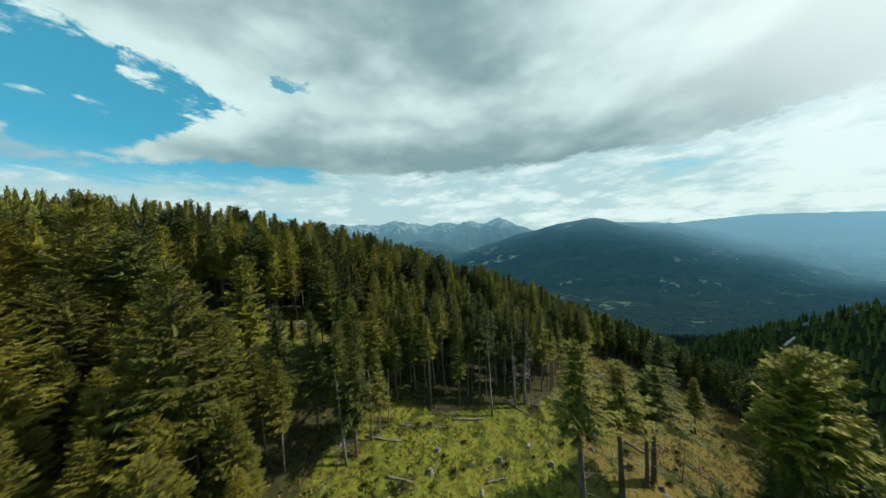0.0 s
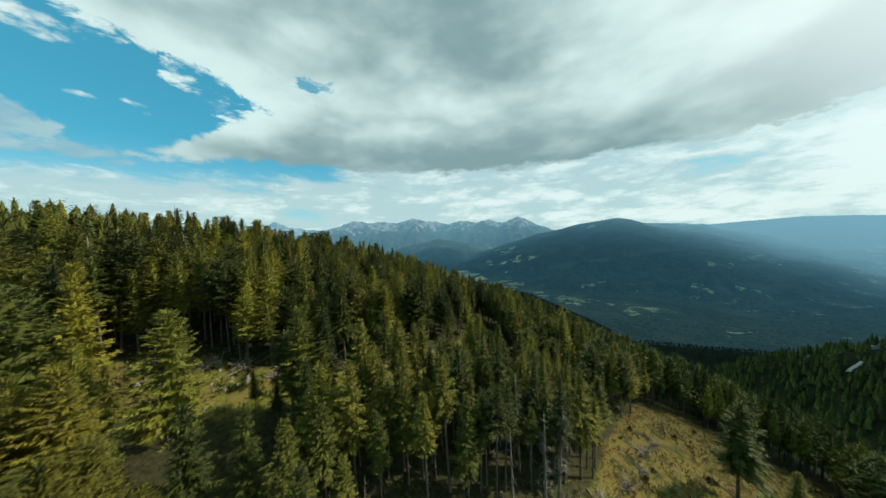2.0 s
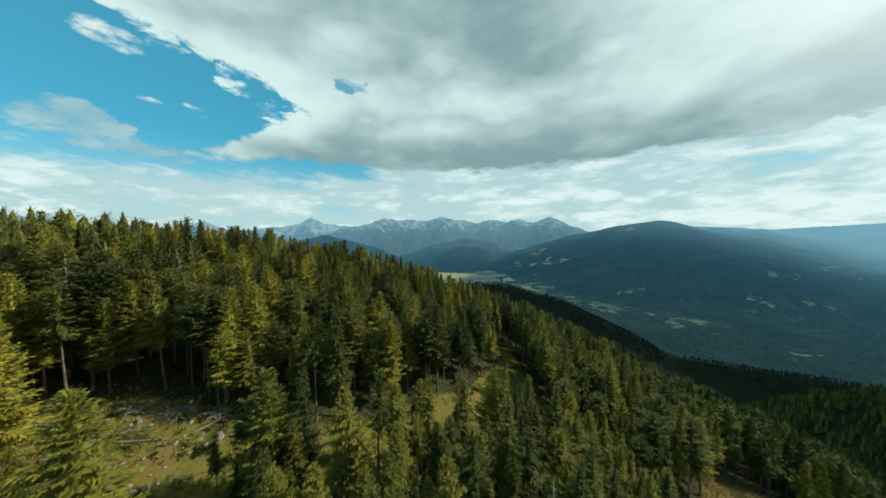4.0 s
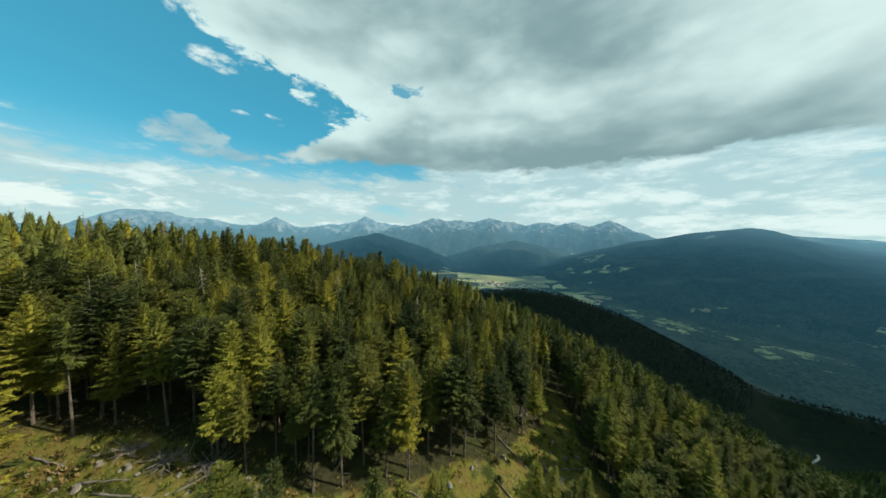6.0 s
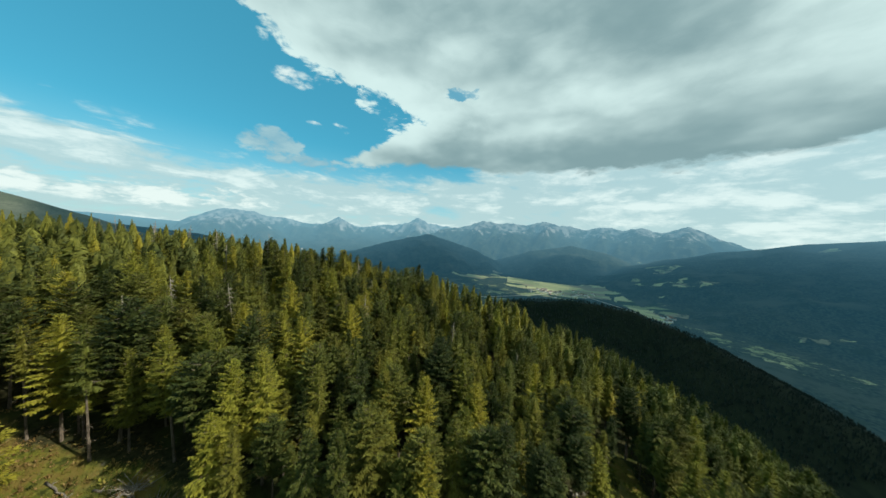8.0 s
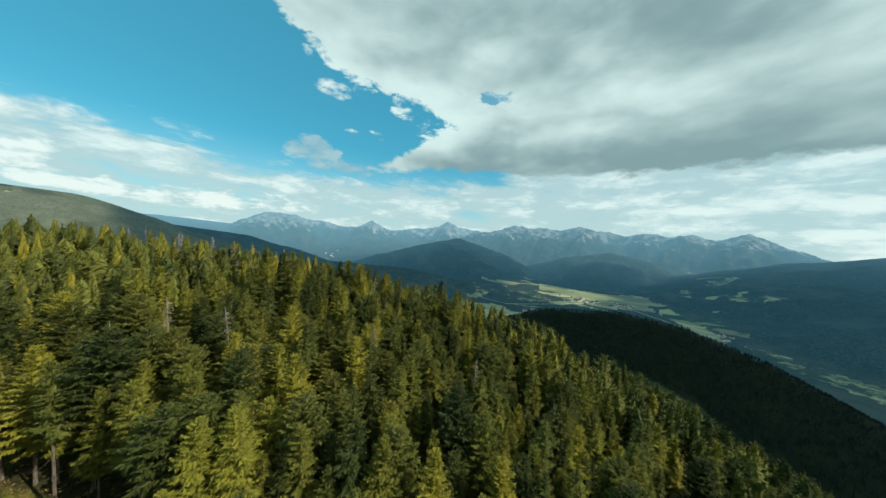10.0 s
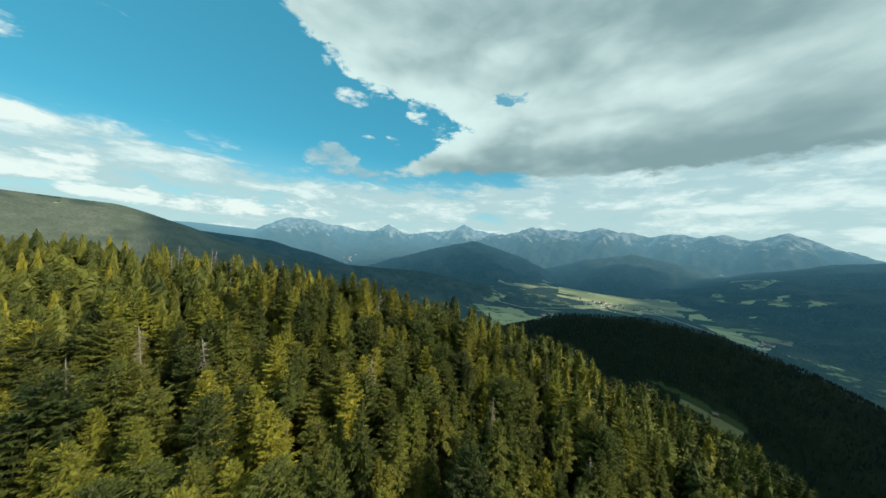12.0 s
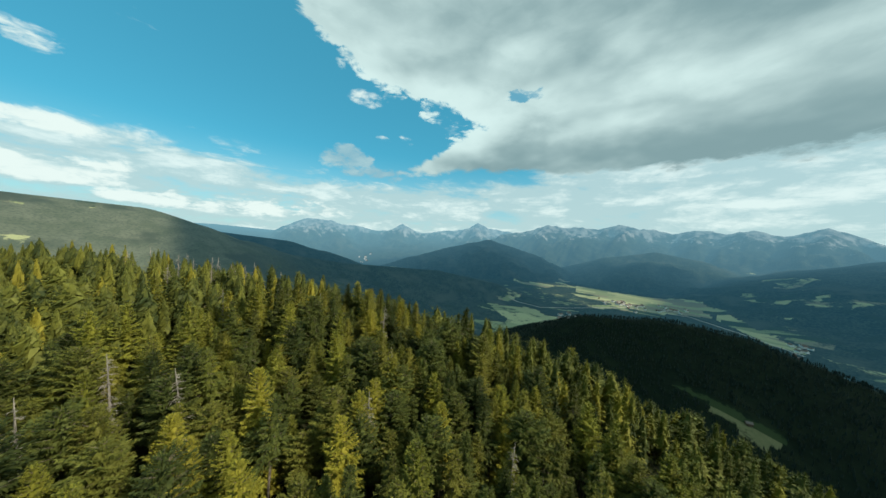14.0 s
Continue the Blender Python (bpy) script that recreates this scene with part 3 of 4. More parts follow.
def shade_deck(corners, gaps):
    """A puffed sheet of cloud whose shade falls inside the given corners of the land."""
    shift = (DECK + 160.0) / sun_way[2]
    moved = [(x + shift * sun_way[0], y + shift * sun_way[1]) for x, y in corners]
    xs, ys = np.array([c[0] for c in moved]), np.array([c[1] for c in moved])
    gx, gy = np.meshgrid(np.arange(xs.min() - 90, xs.max() + 90, 45.0), np.arange(ys.min() - 90, ys.max() + 90, 45.0))
    wx = gx + 130 * (fractal(gx, gy, 420.0, 4, 101) - 0.5)
    wy = gy + 130 * (fractal(gx, gy, 420.0, 4, 103) - 0.5)
    body = inside(wx, wy, moved).astype(float)
    for gap in gaps:
        body *= ~inside(gx, gy, [(x + shift * sun_way[0], y + shift * sun_way[1]) for x, y in gap])
    for _ in range(3):
        wide = np.pad(body, 1)
        body = (wide[1:-1, 1:-1] + wide[:-2, 1:-1] + wide[2:, 1:-1] + wide[1:-1, :-2] + wide[1:-1, 2:]) / 5
    puff = body * (0.4 + fractal(gx, gy, 300.0, 4, 107))
    n = gx.shape[1]
    j, i = np.nonzero((body[:-1, :-1] > 0.3) & (body[1:, 1:] > 0.3) & (body[:-1, 1:] > 0.3) & (body[1:, :-1] > 0.3))
    p = j * n + i
    up = np.concatenate([np.stack([p, p + 1, p + n + 1], -1), np.stack([p, p + n + 1, p + n], -1)])
    k = gx.size
    verts = np.concatenate([np.stack([gx, gy, DECK + 260 * puff], -1).reshape(-1, 3), np.stack([gx, gy, DECK - 70 * puff], -1).reshape(-1, 3)])
    ob = new("cloud", fast_mesh("cloud", verts, np.concatenate([up, up[:, ::-1] + k]), cloud_white, smooth=True))
    return tagged(ob, "unseen grey-white cloud sheet added towards the sun to shade the valley", "cloud", kind="structure")


shade_deck([(88, 40), (82, 112), (22, 168), (-40, 255), (-120, 340), (-420, 330), (-880, 95), (-1450, 60), (-2050, 30), (-3000, 0), (-2900, 1700), (-2300, 2900), (-900, 3200), (-250, 3150), (300, 3100), (900, 3900), (2300, 3900), (3300, 2300), (2700, 500), (900, -250)], [grown(MEADOWS, 1.32), grown(RIVERSIDE, 1.25)])


def height(x, y):
    return float(land(np.array([x]), np.array([y]))[0][0])


# ---- conifers ----
def kite(base, tip, width, droop, roll=0.0):
    """A spray of needles: two folded triangles from base to tip, turned about its length."""
    d = tip - base
    side = np.cross(d, (0.0, 0.0, 1.0))
    side /= np.linalg.norm(side) + 1e-9
    if roll:
        above = np.cross(side, d)
        above /= np.linalg.norm(above) + 1e-9
        side = math.cos(roll) * side + math.sin(roll) * above
    mid = base + 0.45 * d
    down = np.array([0, 0, droop])
    return np.array([base, mid + side * width - down, tip, mid - side * width - down]), np.array([(0, 1, 2), (0, 2, 3)])


def spray(base, tip, width, roll):
    """One spray of needles: a pointed blade, turned about its length."""
    d = tip - base
    side = np.array([-d[1], d[0], 0.0])
    side /= math.sqrt(side[0] ** 2 + side[1] ** 2) + 1e-9
    up = np.cross(side, d)
    up /= np.linalg.norm(up) + 1e-9
    side = (math.cos(roll) * side + math.sin(roll) * up) * width
    return base + side, base - side, tip


def conifer_crown(rng, kind, tall, sprays, whorl, hanging=True, slim=1.0):
    """Whorls of boughs, each with fine sprays along it. Heights and reaches in metres."""
    start = {"spruce": 0.34, "larch": 0.33, "pine": 0.38, "bare": 0.57}[kind] + rng.uniform(-0.06, 0.08)
    reach = tall * {"spruce": 0.140, "larch": 0.146, "pine": 0.128, "bare": 0.108}[kind] * rng.uniform(0.86, 1.16)
    blades, boughs, rims, h = [], [], [], start * tall
    bend, lean = rng.uniform(0, 6.28), rng.uniform(0.0, 0.012)
    lumps = rng.uniform(0, 6.28, 3)
    low, high = {"spruce": (-0.52, 0.55), "larch": (-0.22, 0.80), "pine": (0.02, 0.85), "bare": (-0.45, 0.60)}[kind]
    while h < tall * 0.985:
        f = max(0.0, (h / tall - start) / (1 - start))
        if kind == "pine":
            size = reach * (0.50 + 0.70 * math.sin(math.pi * min(1.0, f * 0.86 + 0.16))) * (1.0 if f < 0.8 else 1.0 - 0.6 * (f - 0.8) / 0.2)
        elif kind == "larch":
            size = reach * (1 - f ** 1.75) ** 0.9 * (0.93 + 0.10 * math.sin(6 * f + lumps[0])) + 0.2
        else:
            size = reach * (1 - f ** 1.45) ** 0.92 * (0.93 + 0.11 * math.sin(8 * f + lumps[0])) + 0.2
        if f < 0.14:
            size *= 0.50 + 3.5 * f
        rims.append((h, size))
        count = rng.integers(5, 8)
        turn = rng.uniform(0, 6.28)
        for b in range(count):
            a = turn + 6.283 * b / count + rng.normal(0, 0.25)
            long = size * rng.uniform(0.70, 1.10) * (1.0 + 0.14 * math.sin(a + lumps[1]) + 0.10 * math.sin(2 * a + 5 * f + lumps[2]))
            if rng.random() < 0.09:
                continue
            out = np.array([math.cos(a), math.sin(a), 0.0])
            hang = low * (1 - f) + high * f * f + rng.normal(0, 0.10)
            root = np.array([math.cos(bend) * lean * h, math.sin(bend) * lean * h, h + rng.normal(0, 0.12)])
            steps = max(3, int(round(sprays * (0.45 + 0.55 * long / reach))))
            w = 0.28 + 0.72 * (np.arange(steps) + 0.7) / steps
            at = root + out * (long * w)[:, None] + np.outer(long * (hang * w + 0.20 * w * w), (0, 0, 1))
            grow = np.maximum(long * 0.36 * (1.15 - 0.60 * w) * rng.uniform(0.75, 1.3, steps), 0.30)
            for side in ((-1, 1, 0) if hanging else (-1, 1)):
                if side:
                    swing, fall = a + side * rng.uniform(0.45, 1.05, steps), hang * 0.4 + rng.uniform(-0.42, 0.08, steps)
                    long_way, roll = 1.0, rng.normal(0, 0.55, steps)
                else:
                    swing, fall = a + rng.normal(0, 0.4, steps), rng.uniform(-0.8, -0.15, steps) * (1 - f) + 0.45 * f
                    long_way, roll = 0.65, rng.uniform(0, 3.1, steps)
                way_ = np.stack([long_way * np.cos(swing), long_way * np.sin(swing), fall], -1) * grow[:, None]
                across = np.stack([-np.sin(swing), np.cos(swing), 0 * swing], -1)
                above = np.cross(way_, across)
                above /= np.linalg.norm(above, axis=1, keepdims=True) + 1e-9
                width = np.minimum(grow * rng.uniform(0.20, 0.32, steps), 0.26) / slim
                across = (np.cos(roll)[:, None] * across + np.sin(roll)[:, None] * above) * width[:, None]
                foot_ = at - 0.08 * way_
                blades.append(np.stack([foot_ + 0.45 * way_ + across, foot_ + 0.25 * way_ - across, at + way_], 1))
            boughs.append((root, root + out * long * 0.8 + np.array([0, 0, long * (hang * 0.8 + 0.1)])))
        h += whorl * rng.uniform(0.75, 1.25) * (1.0 - 0.45 * f)
    top = np.array([math.cos(bend) * lean * tall, math.sin(bend) * lean * tall, tall])
    blades.append(np.array([spray(top - (0, 0, 0.6), top + np.array([0.26 * math.cos(1.257 * k), 0.26 * math.sin(1.257 * k), 0.35]), 0.11, 0.5) for k in range(5)]))
    verts = np.concatenate(blades).reshape(-1, 3)
    return joined([(verts, np.arange(len(verts)).reshape(-1, 3)), inner_growth(rng, rims, bend, lean, tall, 0.42 if slim > 1.6 else 0.60 if slim > 1.3 else 0.95)]), boughs, top


def inner_growth(rng, rims, bend, lean, tall, share=1.0):
    """The close growth round the stem: folded tiers that let no light through."""
    ring = 10
    core = [(0.0, 0.0, rims[0][0] + 0.3)]
    for n, (h, size) in enumerate(rims[:: 2 if len(rims) > 20 else 1]):
        for k in range(ring):
            a = 6.283 * (k + 0.5 * (n % 2)) / ring + rng.uniform(-0.15, 0.15)
            w = share * size * (rng.uniform(0.50, 0.74) if (k + n) % 2 else rng.uniform(0.24, 0.40))
            core.append((w * math.cos(a) + math.cos(bend) * lean * h, w * math.sin(a) + math.sin(bend) * lean * h, h - 0.22 * w + rng.uniform(-0.2, 0.2)))
    core.append((math.cos(bend) * lean * tall, math.sin(bend) * lean * tall, 0.985 * tall))
    levels = (len(core) - 2) // ring
    faces = [(0, 1 + (k + 1) % ring, 1 + k) for k in range(ring)]
    for j in range(levels - 1):
        for k in range(ring):
            a, b = 1 + j * ring + k, 1 + j * ring + (k + 1) % ring
            faces += [(a, b, b + ring), (a, b + ring, a + ring)]
    faces += [(1 + (levels - 1) * ring + k, 1 + (levels - 1) * ring + (k + 1) % ring, len(core) - 1) for k in range(ring)]
    # every fold a clump of its own, a little out of line with its neighbours
    core, faces = np.array(core), np.array(faces)
    loose = core[faces]
    middle = loose.mean(1, keepdims=True)
    loose = middle + (loose - middle) * rng.uniform(1.0, 1.35, (len(faces), 1, 1)) + rng.normal(0, 0.10, loose.shape) * np.linalg.norm(middle[:, :, :2], axis=2, keepdims=True).clip(0.2, 2.0)
    return loose.reshape(-1, 3), np.arange(3 * len(faces)).reshape(-1, 3)


def trunk_of(rng, tall, top, boughs, sides=7, limbs=True, thick=0.0095):
    base = tall * thick * rng.uniform(0.9, 1.2)
    heights = np.array([-0.6, 0.0, 0.04, 0.25, 0.6, 0.86]) * tall
    heights[0] = -0.6
    path = [(top[0] * max(h, 0) / tall, top[1] * max(h, 0) / tall, h) for h in heights]
    pieces = [tube(path, [base * 1.35, base * 1.25, base, base * 0.82, base * 0.5, 0.02], sides)]
    if limbs:
        for root, tip in boughs[::2]:
            pieces.append(tube([root, tip], [0.045, 0.010], 3))
        # dead stubs under the crown
        low = min(b[0][2] for b in boughs)
        for _ in range(12):
            h, a, far = rng.uniform(0.25 * low, low * 1.05), rng.uniform(0, 6.28), rng.uniform(0.4, 1.5)
            p = np.array([top[0] * h / tall, top[1] * h / tall, h])
            pieces.append(tube([p, p + np.array([math.cos(a) * far, math.sin(a) * far, -0.25 * far])], [0.03, 0.008], 3))
    return joined(pieces)


rng = np.random.default_rng(7)
NEEDLES = {"spruce": spruce_needles, "larch": larch_needles, "pine": pine_needles, "bare": spruce_needles}
models = {}
for kind, tall, number, whorl, sprays in (("spruce", 18.0, 8, 0.48, 12), ("larch", 18.0, 6, 0.46, 12), ("pine", 17.0, 5, 0.40, 11), ("bare", 18.0, 6, 0.48, 11)):
    models[kind] = []
    for n in range(number):
        (v, f), boughs, top = conifer_crown(rng, kind, tall, sprays, whorl, True, 1.5)
        crown = fast_mesh(kind + "_crown", v, f, NEEDLES[kind])
        tv, tf = trunk_of(rng, tall, top, boughs)
        models[kind].append((crown, fast_mesh(kind + "_trunk", tv, tf, bark, smooth=False), tall))

# one broad free-standing larch: a pine's round form with soft needles
(v, f), boughs, top = conifer_crown(np.random.default_rng(77), "pine", 18.0, 20, 0.32, True, 1.7)
models["broad"] = [(fast_mesh("larch_crown", v, f, larch_needles), fast_mesh("larch_trunk", *trunk_of(rng, 18.0, top, boughs), bark, smooth=True), 18.0)]

# close by the start of the flight: the same trees in finer boughs
models["close"] = []
for n in range(3):
    (v, f), boughs, top = conifer_crown(np.random.default_rng(80 + n), "larch", 18.0, 20, 0.36, True, 1.8)
    models["close"].append((fast_mesh("larch_crown", v, f, old_larch_needles), fast_mesh("larch_trunk", *trunk_of(rng, 18.0, top, boughs), bark), 18.0))

LABELS = {
    "close": ("tall olive-green larch with feathery hanging boughs", "larch_tree", "larch"),
    "broad": ("broad yellow-green larch standing free above the clearing", "larch_tree", "larch"),
    "spruce": ("tall dark green spruce with drooping boughs on the slope", "spruce_tree", "spruce"),
    "larch": ("yellow-green larch with soft feathery boughs among the spruces", "larch_tree", "larch"),
    "pine": ("dark green stone pine with a full rounded crown", "pine_tree", "pine"),
    "bare": ("slender spruce with a bare grey trunk under a short crown", "slender_spruce", "spruce"),
}


def plant(kind, x, y, tall, label="", wide=1.0):
    crown, trunk, size = models[kind][int(rng.integers(len(models[kind])))]
    says, name, cat = LABELS[kind]
    ob = new(name)
    k = tall / size
    ob.matrix_world = pose(x, y, height(x, y), rng.normal(0, 1.3), rng.normal(0, 1.3), rng.uniform(0, 360)) @ Matrix.Diagonal((wide * k * rng.uniform(0.97, 1.17), wide * k * rng.uniform(0.97, 1.17), k, 1))
    tagged(ob, label or says, cat, "trees of the slope")
    part("trunk", trunk, ob)
    part("crown", crown, ob)
    return ob


# trees that stand out: kind, place, height of the tip over the land's zero
MARKED = [
    ("broad", 43, 35, 15.0, 1.05), ("close", -23, 23, 29.5), ("close", -22, 27.5, 24.0), ("close", -43, 32, 36.0), ("close", -34, 21, 29.0), ("close", -50, 40, 39.0),
    ("close", -30, 33, 27.0), ("spruce", -14.4, 37.2, 20.3), ("spruce", -11.7, 34.5, 18.5), ("spruce", -17.5, 36.5, 22.0), ("spruce", -20.5, 34, 23.5), ("spruce", -9.8, 38.4, 16.0),
    ("bare", 15.3, 31.9, 18.5, 1.7), ("bare", 23.5, 38.5, 13.0, 1.9), ("spruce", 46.7, 63.6, 6.9, 1.35), ("spruce", 51, 59, -1.0, 1.2), ("bare", 29, 41.5, 9.0, 1.7), ("bare", 31, 43, 10.0, 1.8),
    ("larch", -29.0, 40.0, 29.5, 1.25), ("bare", 4.6, 57.3, 21.4), ("larch", -10.7, 59.4, 20.4), ("spruce", 32.4, 77.0, 10.8), ("pine", -40.7, 58.9, 33.5), ("pine", -41.6, 60.8, 33.0), ("pine", -54.8, 53.6, 38.5), ("bare", -54.4, 51.0, 36.0),
    ("larch", -39.7, 79.8, 35.7), ("larch", -50.1, 74.5, 39.2), ("larch", -33.6, 86.0, 32.3), ("larch", -56.7, 77.0, 38.4), ("larch", -50.1, 65.6, 36.6), ("spruce", -68.3, 100.4, 43.2), ("spruce", -52.4, 116.0, 39.6),
    ("larch", -75.2, 79.2, 45.0), ("larch", -32.1, 84.8, 34.4), ("spruce", -3.0, 112.6, 21.3), ("spruce", -2.2, 110.7, 23.6), ("spruce", -11.6, 81.8, 23.3), ("spruce", -48.9, 103.0, 38.2), ("larch", -75.6, 70.0, 41.6),
    ("larch", -76.3, 78.6, 44.2), ("spruce", -70.8, 92.2, 43.0), ("spruce", -68.9, 100.9, 43.1), ("spruce", -52.0, 117.0, 38.7), ("spruce", -47.0, 175.0, 16.6), ("spruce", -19.8, 119.0, 22.9), ("larch", -35.8, 92.3, 34.1), ("spruce", -6.8, 137.0, 19.8),
    ("larch", -74.6, 58.7, 43.5), ("larch", -89.0, 64.2, 46.3), ("spruce", -39.9, 106.4, 35.8), ("spruce", -17.1, 79.3, 22.5), ("spruce", -3.2, 85.0, 20.0),
]
taken = []
for kind, x, y, tip, *wide in MARKED:
    tall = max(9.0, tip - height(x, y))
    plant(kind, x, y, tall, "", *wide)
    taken.append((x, y))

# ---- the rest of the forest: spacing by chance, thinner at the clearings ----
def scatter(x0, x1, y0, y1, gap, seed, old):
    """Places at least gap apart, tried on a jittered net."""
    g = np.random.default_rng(seed)
    xs, ys = np.meshgrid(np.arange(x0, x1, gap), np.arange(y0, y1, gap))
    px = (xs + g.uniform(-0.42, 0.42, xs.shape) * gap).ravel()
    py = (ys + g.uniform(-0.42, 0.42, ys.shape) * gap).ravel()
    keep = bare(px, py) < 0.5
    for ox, oy in old:
        keep &= np.hypot(px - ox, py - oy) > 2.2
    return np.stack([px[keep], py[keep]], 1), g


def kind_at(x, y, g):
    """Larches gather high on the left, slender trees in the grove, pines here and there."""
    if -12 < x < 24 and 42 < y < 64:
        return "bare" if g.random() < 0.85 else "spruce"
    warm = float(fractal(np.array([x]), np.array([y]), 40.0, 2, 97)[0])
    share = 0.20 + 0.6 * (warm - 0.45) + (0.10 if x < -40 else 0.0)
    draw = g.random()
    if draw < share:
        return "larch"
    return "pine" if draw < share + 0.22 else ("bare" if draw < share + 0.36 else "spruce")


NEAR_BOX = (-78.0, 46.0, 8.0, 116.0)
spots, g = scatter(*NEAR_BOX, 3.35, 11, taken)
counts = {}
GROVE = [(-12, 45), (8, 50), (21, 55), (26, 66), (12, 65), (-2, 59), (-15, 52)]
thick, _ = scatter(-15, 27, 44, 67, 2.5, 19, [])
spots = np.concatenate([spots[~inside(spots[:, 0], spots[:, 1], GROVE)], thick[inside(thick[:, 0], thick[:, 1], GROVE)]])
for x, y in spots:
    # open ground under the start of the flight
    if abs(x - 1.5) < 12 + 0.1 * y and y < 24:
        continue
    # thin growth between the start and the stony clearing
    if inside(np.array([x]), np.array([y]), [(-2, 18), (-12, 21), (-42, 44), (-36, 52), (-22, 46), (-8, 32)])[0] and g.random() < 0.86:
        continue
    tall = 15.0 * g.uniform(0.72, 1.18) * (1.3 if x < -38 and y < 44 else 1.0)
    if inside(np.array([x]), np.array([y]), [(-22, 46), (-4, 57), (10, 73), (18, 88), (30, 82), (24, 56), (12, 42)])[0]:
        tall = min(tall, 17.0 if y < 57 else 13.0) * g.uniform(0.85, 1.05)
    kind = "close" if x < -8 and y < 34 else kind_at(x, y, g)
    if inside(np.array([x]), np.array([y]), [(-30, 40), (-42, 44), (-36, 52), (-22, 50), (-14, 40)])[0]:
        kind, tall = "spruce", min(tall, 8.0) * g.uniform(0.7, 1.0)
    if counts.get(kind, 0) > 285:
        kind = min(("pine", "bare", "spruce", "larch"), key=lambda k: counts.get(k, 0))
    counts[kind] = counts.get(kind, 0) + 1
    plant(kind, x, y, tall)
    taken.append((x, y))


def wood_models(detail):
    """Crowns with their trunks in one mesh, for trees farther off."""
    made = []
    g = np.random.default_rng(23)
    for kind in ("spruce", "pine", "larch", "spruce", "bare", "spruce", "pine"):
        (v, f), boughs, top = conifer_crown(g, kind, 18.0, detail[0], detail[1], False, 1.1)
        made.append((v, f, kind, tube([(0, 0, -1), (0, 0, 7)], [0.22, 0.16], 3)))
    return made


def wood(name, spots, g, shapes, tall, mat, label):
    """Many trees in one mesh: too many to tell apart."""
    ground_z = land(spots[:, 0], spots[:, 1])[0]
    verts, tris, tone, tv, tt, at, bt = [], [], [], [], [], 0, 0
    for (x, y), z in zip(spots, ground_z):
        v, f, kind, (bv, bf) = shapes[int(g.integers(len(shapes)))]
        k, a, w = tall / 18.0 * g.uniform(0.76, 1.18), g.uniform(0, 6.283), g.uniform(0.9, 1.2)
        c, sn = math.cos(a) * k * w, math.sin(a) * k * w
        turn = np.array([[c, -sn, 0], [sn, c, 0], [0, 0, k]])
        verts.append(v @ turn.T + (x, y, z)), tris.append(f + at)
        tone.append(np.full(len(v), g.uniform(0.7, 1.0) if kind == "larch" else g.uniform(0.0, 0.55)))
        at += len(v)
        if len(bv):
            tv.append(bv @ turn.T + (x, y, z)), tt.append(bf + bt)
            bt += len(bv)
    ob = tagged(new(name, fast_mesh(name, np.concatenate(verts), np.concatenate(tris), mat, dict(tree=np.concatenate(tone)))), label, "forest", kind="stuff")
    if tv:
        tr = part("trunks", fast_mesh("trunks", np.concatenate(tv), np.concatenate(tt), bark), ob)
        tr["kind"] = "stuff"
    return ob


def beyond(spots, x0, x1, y0, y1):
    return spots[(spots[:, 0] < x0) | (spots[:, 0] > x1) | (spots[:, 1] < y0) | (spots[:, 1] > y1)]


spots, g = scatter(-200, 110, -10, 220, 3.5, 29, [])
spots = beyond(spots, *NEAR_BOX)
seen_az = np.degrees(np.arctan2(spots[:, 0], spots[:, 1] - 5))
spots = spots[(np.hypot(spots[:, 0], spots[:, 1] - 40) < 215) & (seen_az > -112) & (seen_az < 75) & (np.hypot(spots[:, 0], spots[:, 1]) > 26)]
nigh = np.hypot(spots[:, 0] + 10, spots[:, 1] - 60) < 108
wood("forest", spots[nigh], g, wood_models((3, 1.25)), 15.0, wood_needles, "dense spruce and larch forest on the mountainside")
wood("forest", spots[~nigh], g, wood_models((2, 1.9)), 15.0, wood_needles, "spruce and larch forest over the shoulder of the mountain")


def cone_tree(g):
    """A far tree: three ragged tiers, the upper ones narrower."""
    pieces, n = [], 5
    for base, tip, wide in ((4.0, 11.5, 2.6), (7.5, 15.0, 2.1), (11.0, 18.0, 1.5)):
        turn = g.uniform(0, 6.283)
        ring = [(wide * g.uniform(0.6, 1.25) * math.cos(turn + 6.283 * k / n), wide * g.uniform(0.6, 1.25) * math.sin(turn + 6.283 * k / n), base + g.uniform(-1.4, 1.0)) for k in range(n)]
        pieces.append((np.array(ring + [(g.uniform(-0.3, 0.3), g.uniform(-0.3, 0.3), tip)]), np.array([(k, (k + 1) % n, n) for k in range(n)])))
    v, f = joined(pieces)
    return v, f, "larch" if g.random() < 0.15 else "spruce", (np.zeros((0, 3)), np.zeros((0, 3), int))


def far_spots(r0, r1, a0, a1, number, seed, test):
    g = np.random.default_rng(seed)
    r, a = np.sqrt(g.uniform(r0 * r0, r1 * r1, number)), np.radians(g.uniform(a0, a1, number))
    p = np.stack([r * np.sin(a), 40 + r * np.cos(a)], 1)
    z, rock, own, _ = land(p[:, 0], p[:, 1])
    return p[test(p, z, r, np.degrees(a))], g


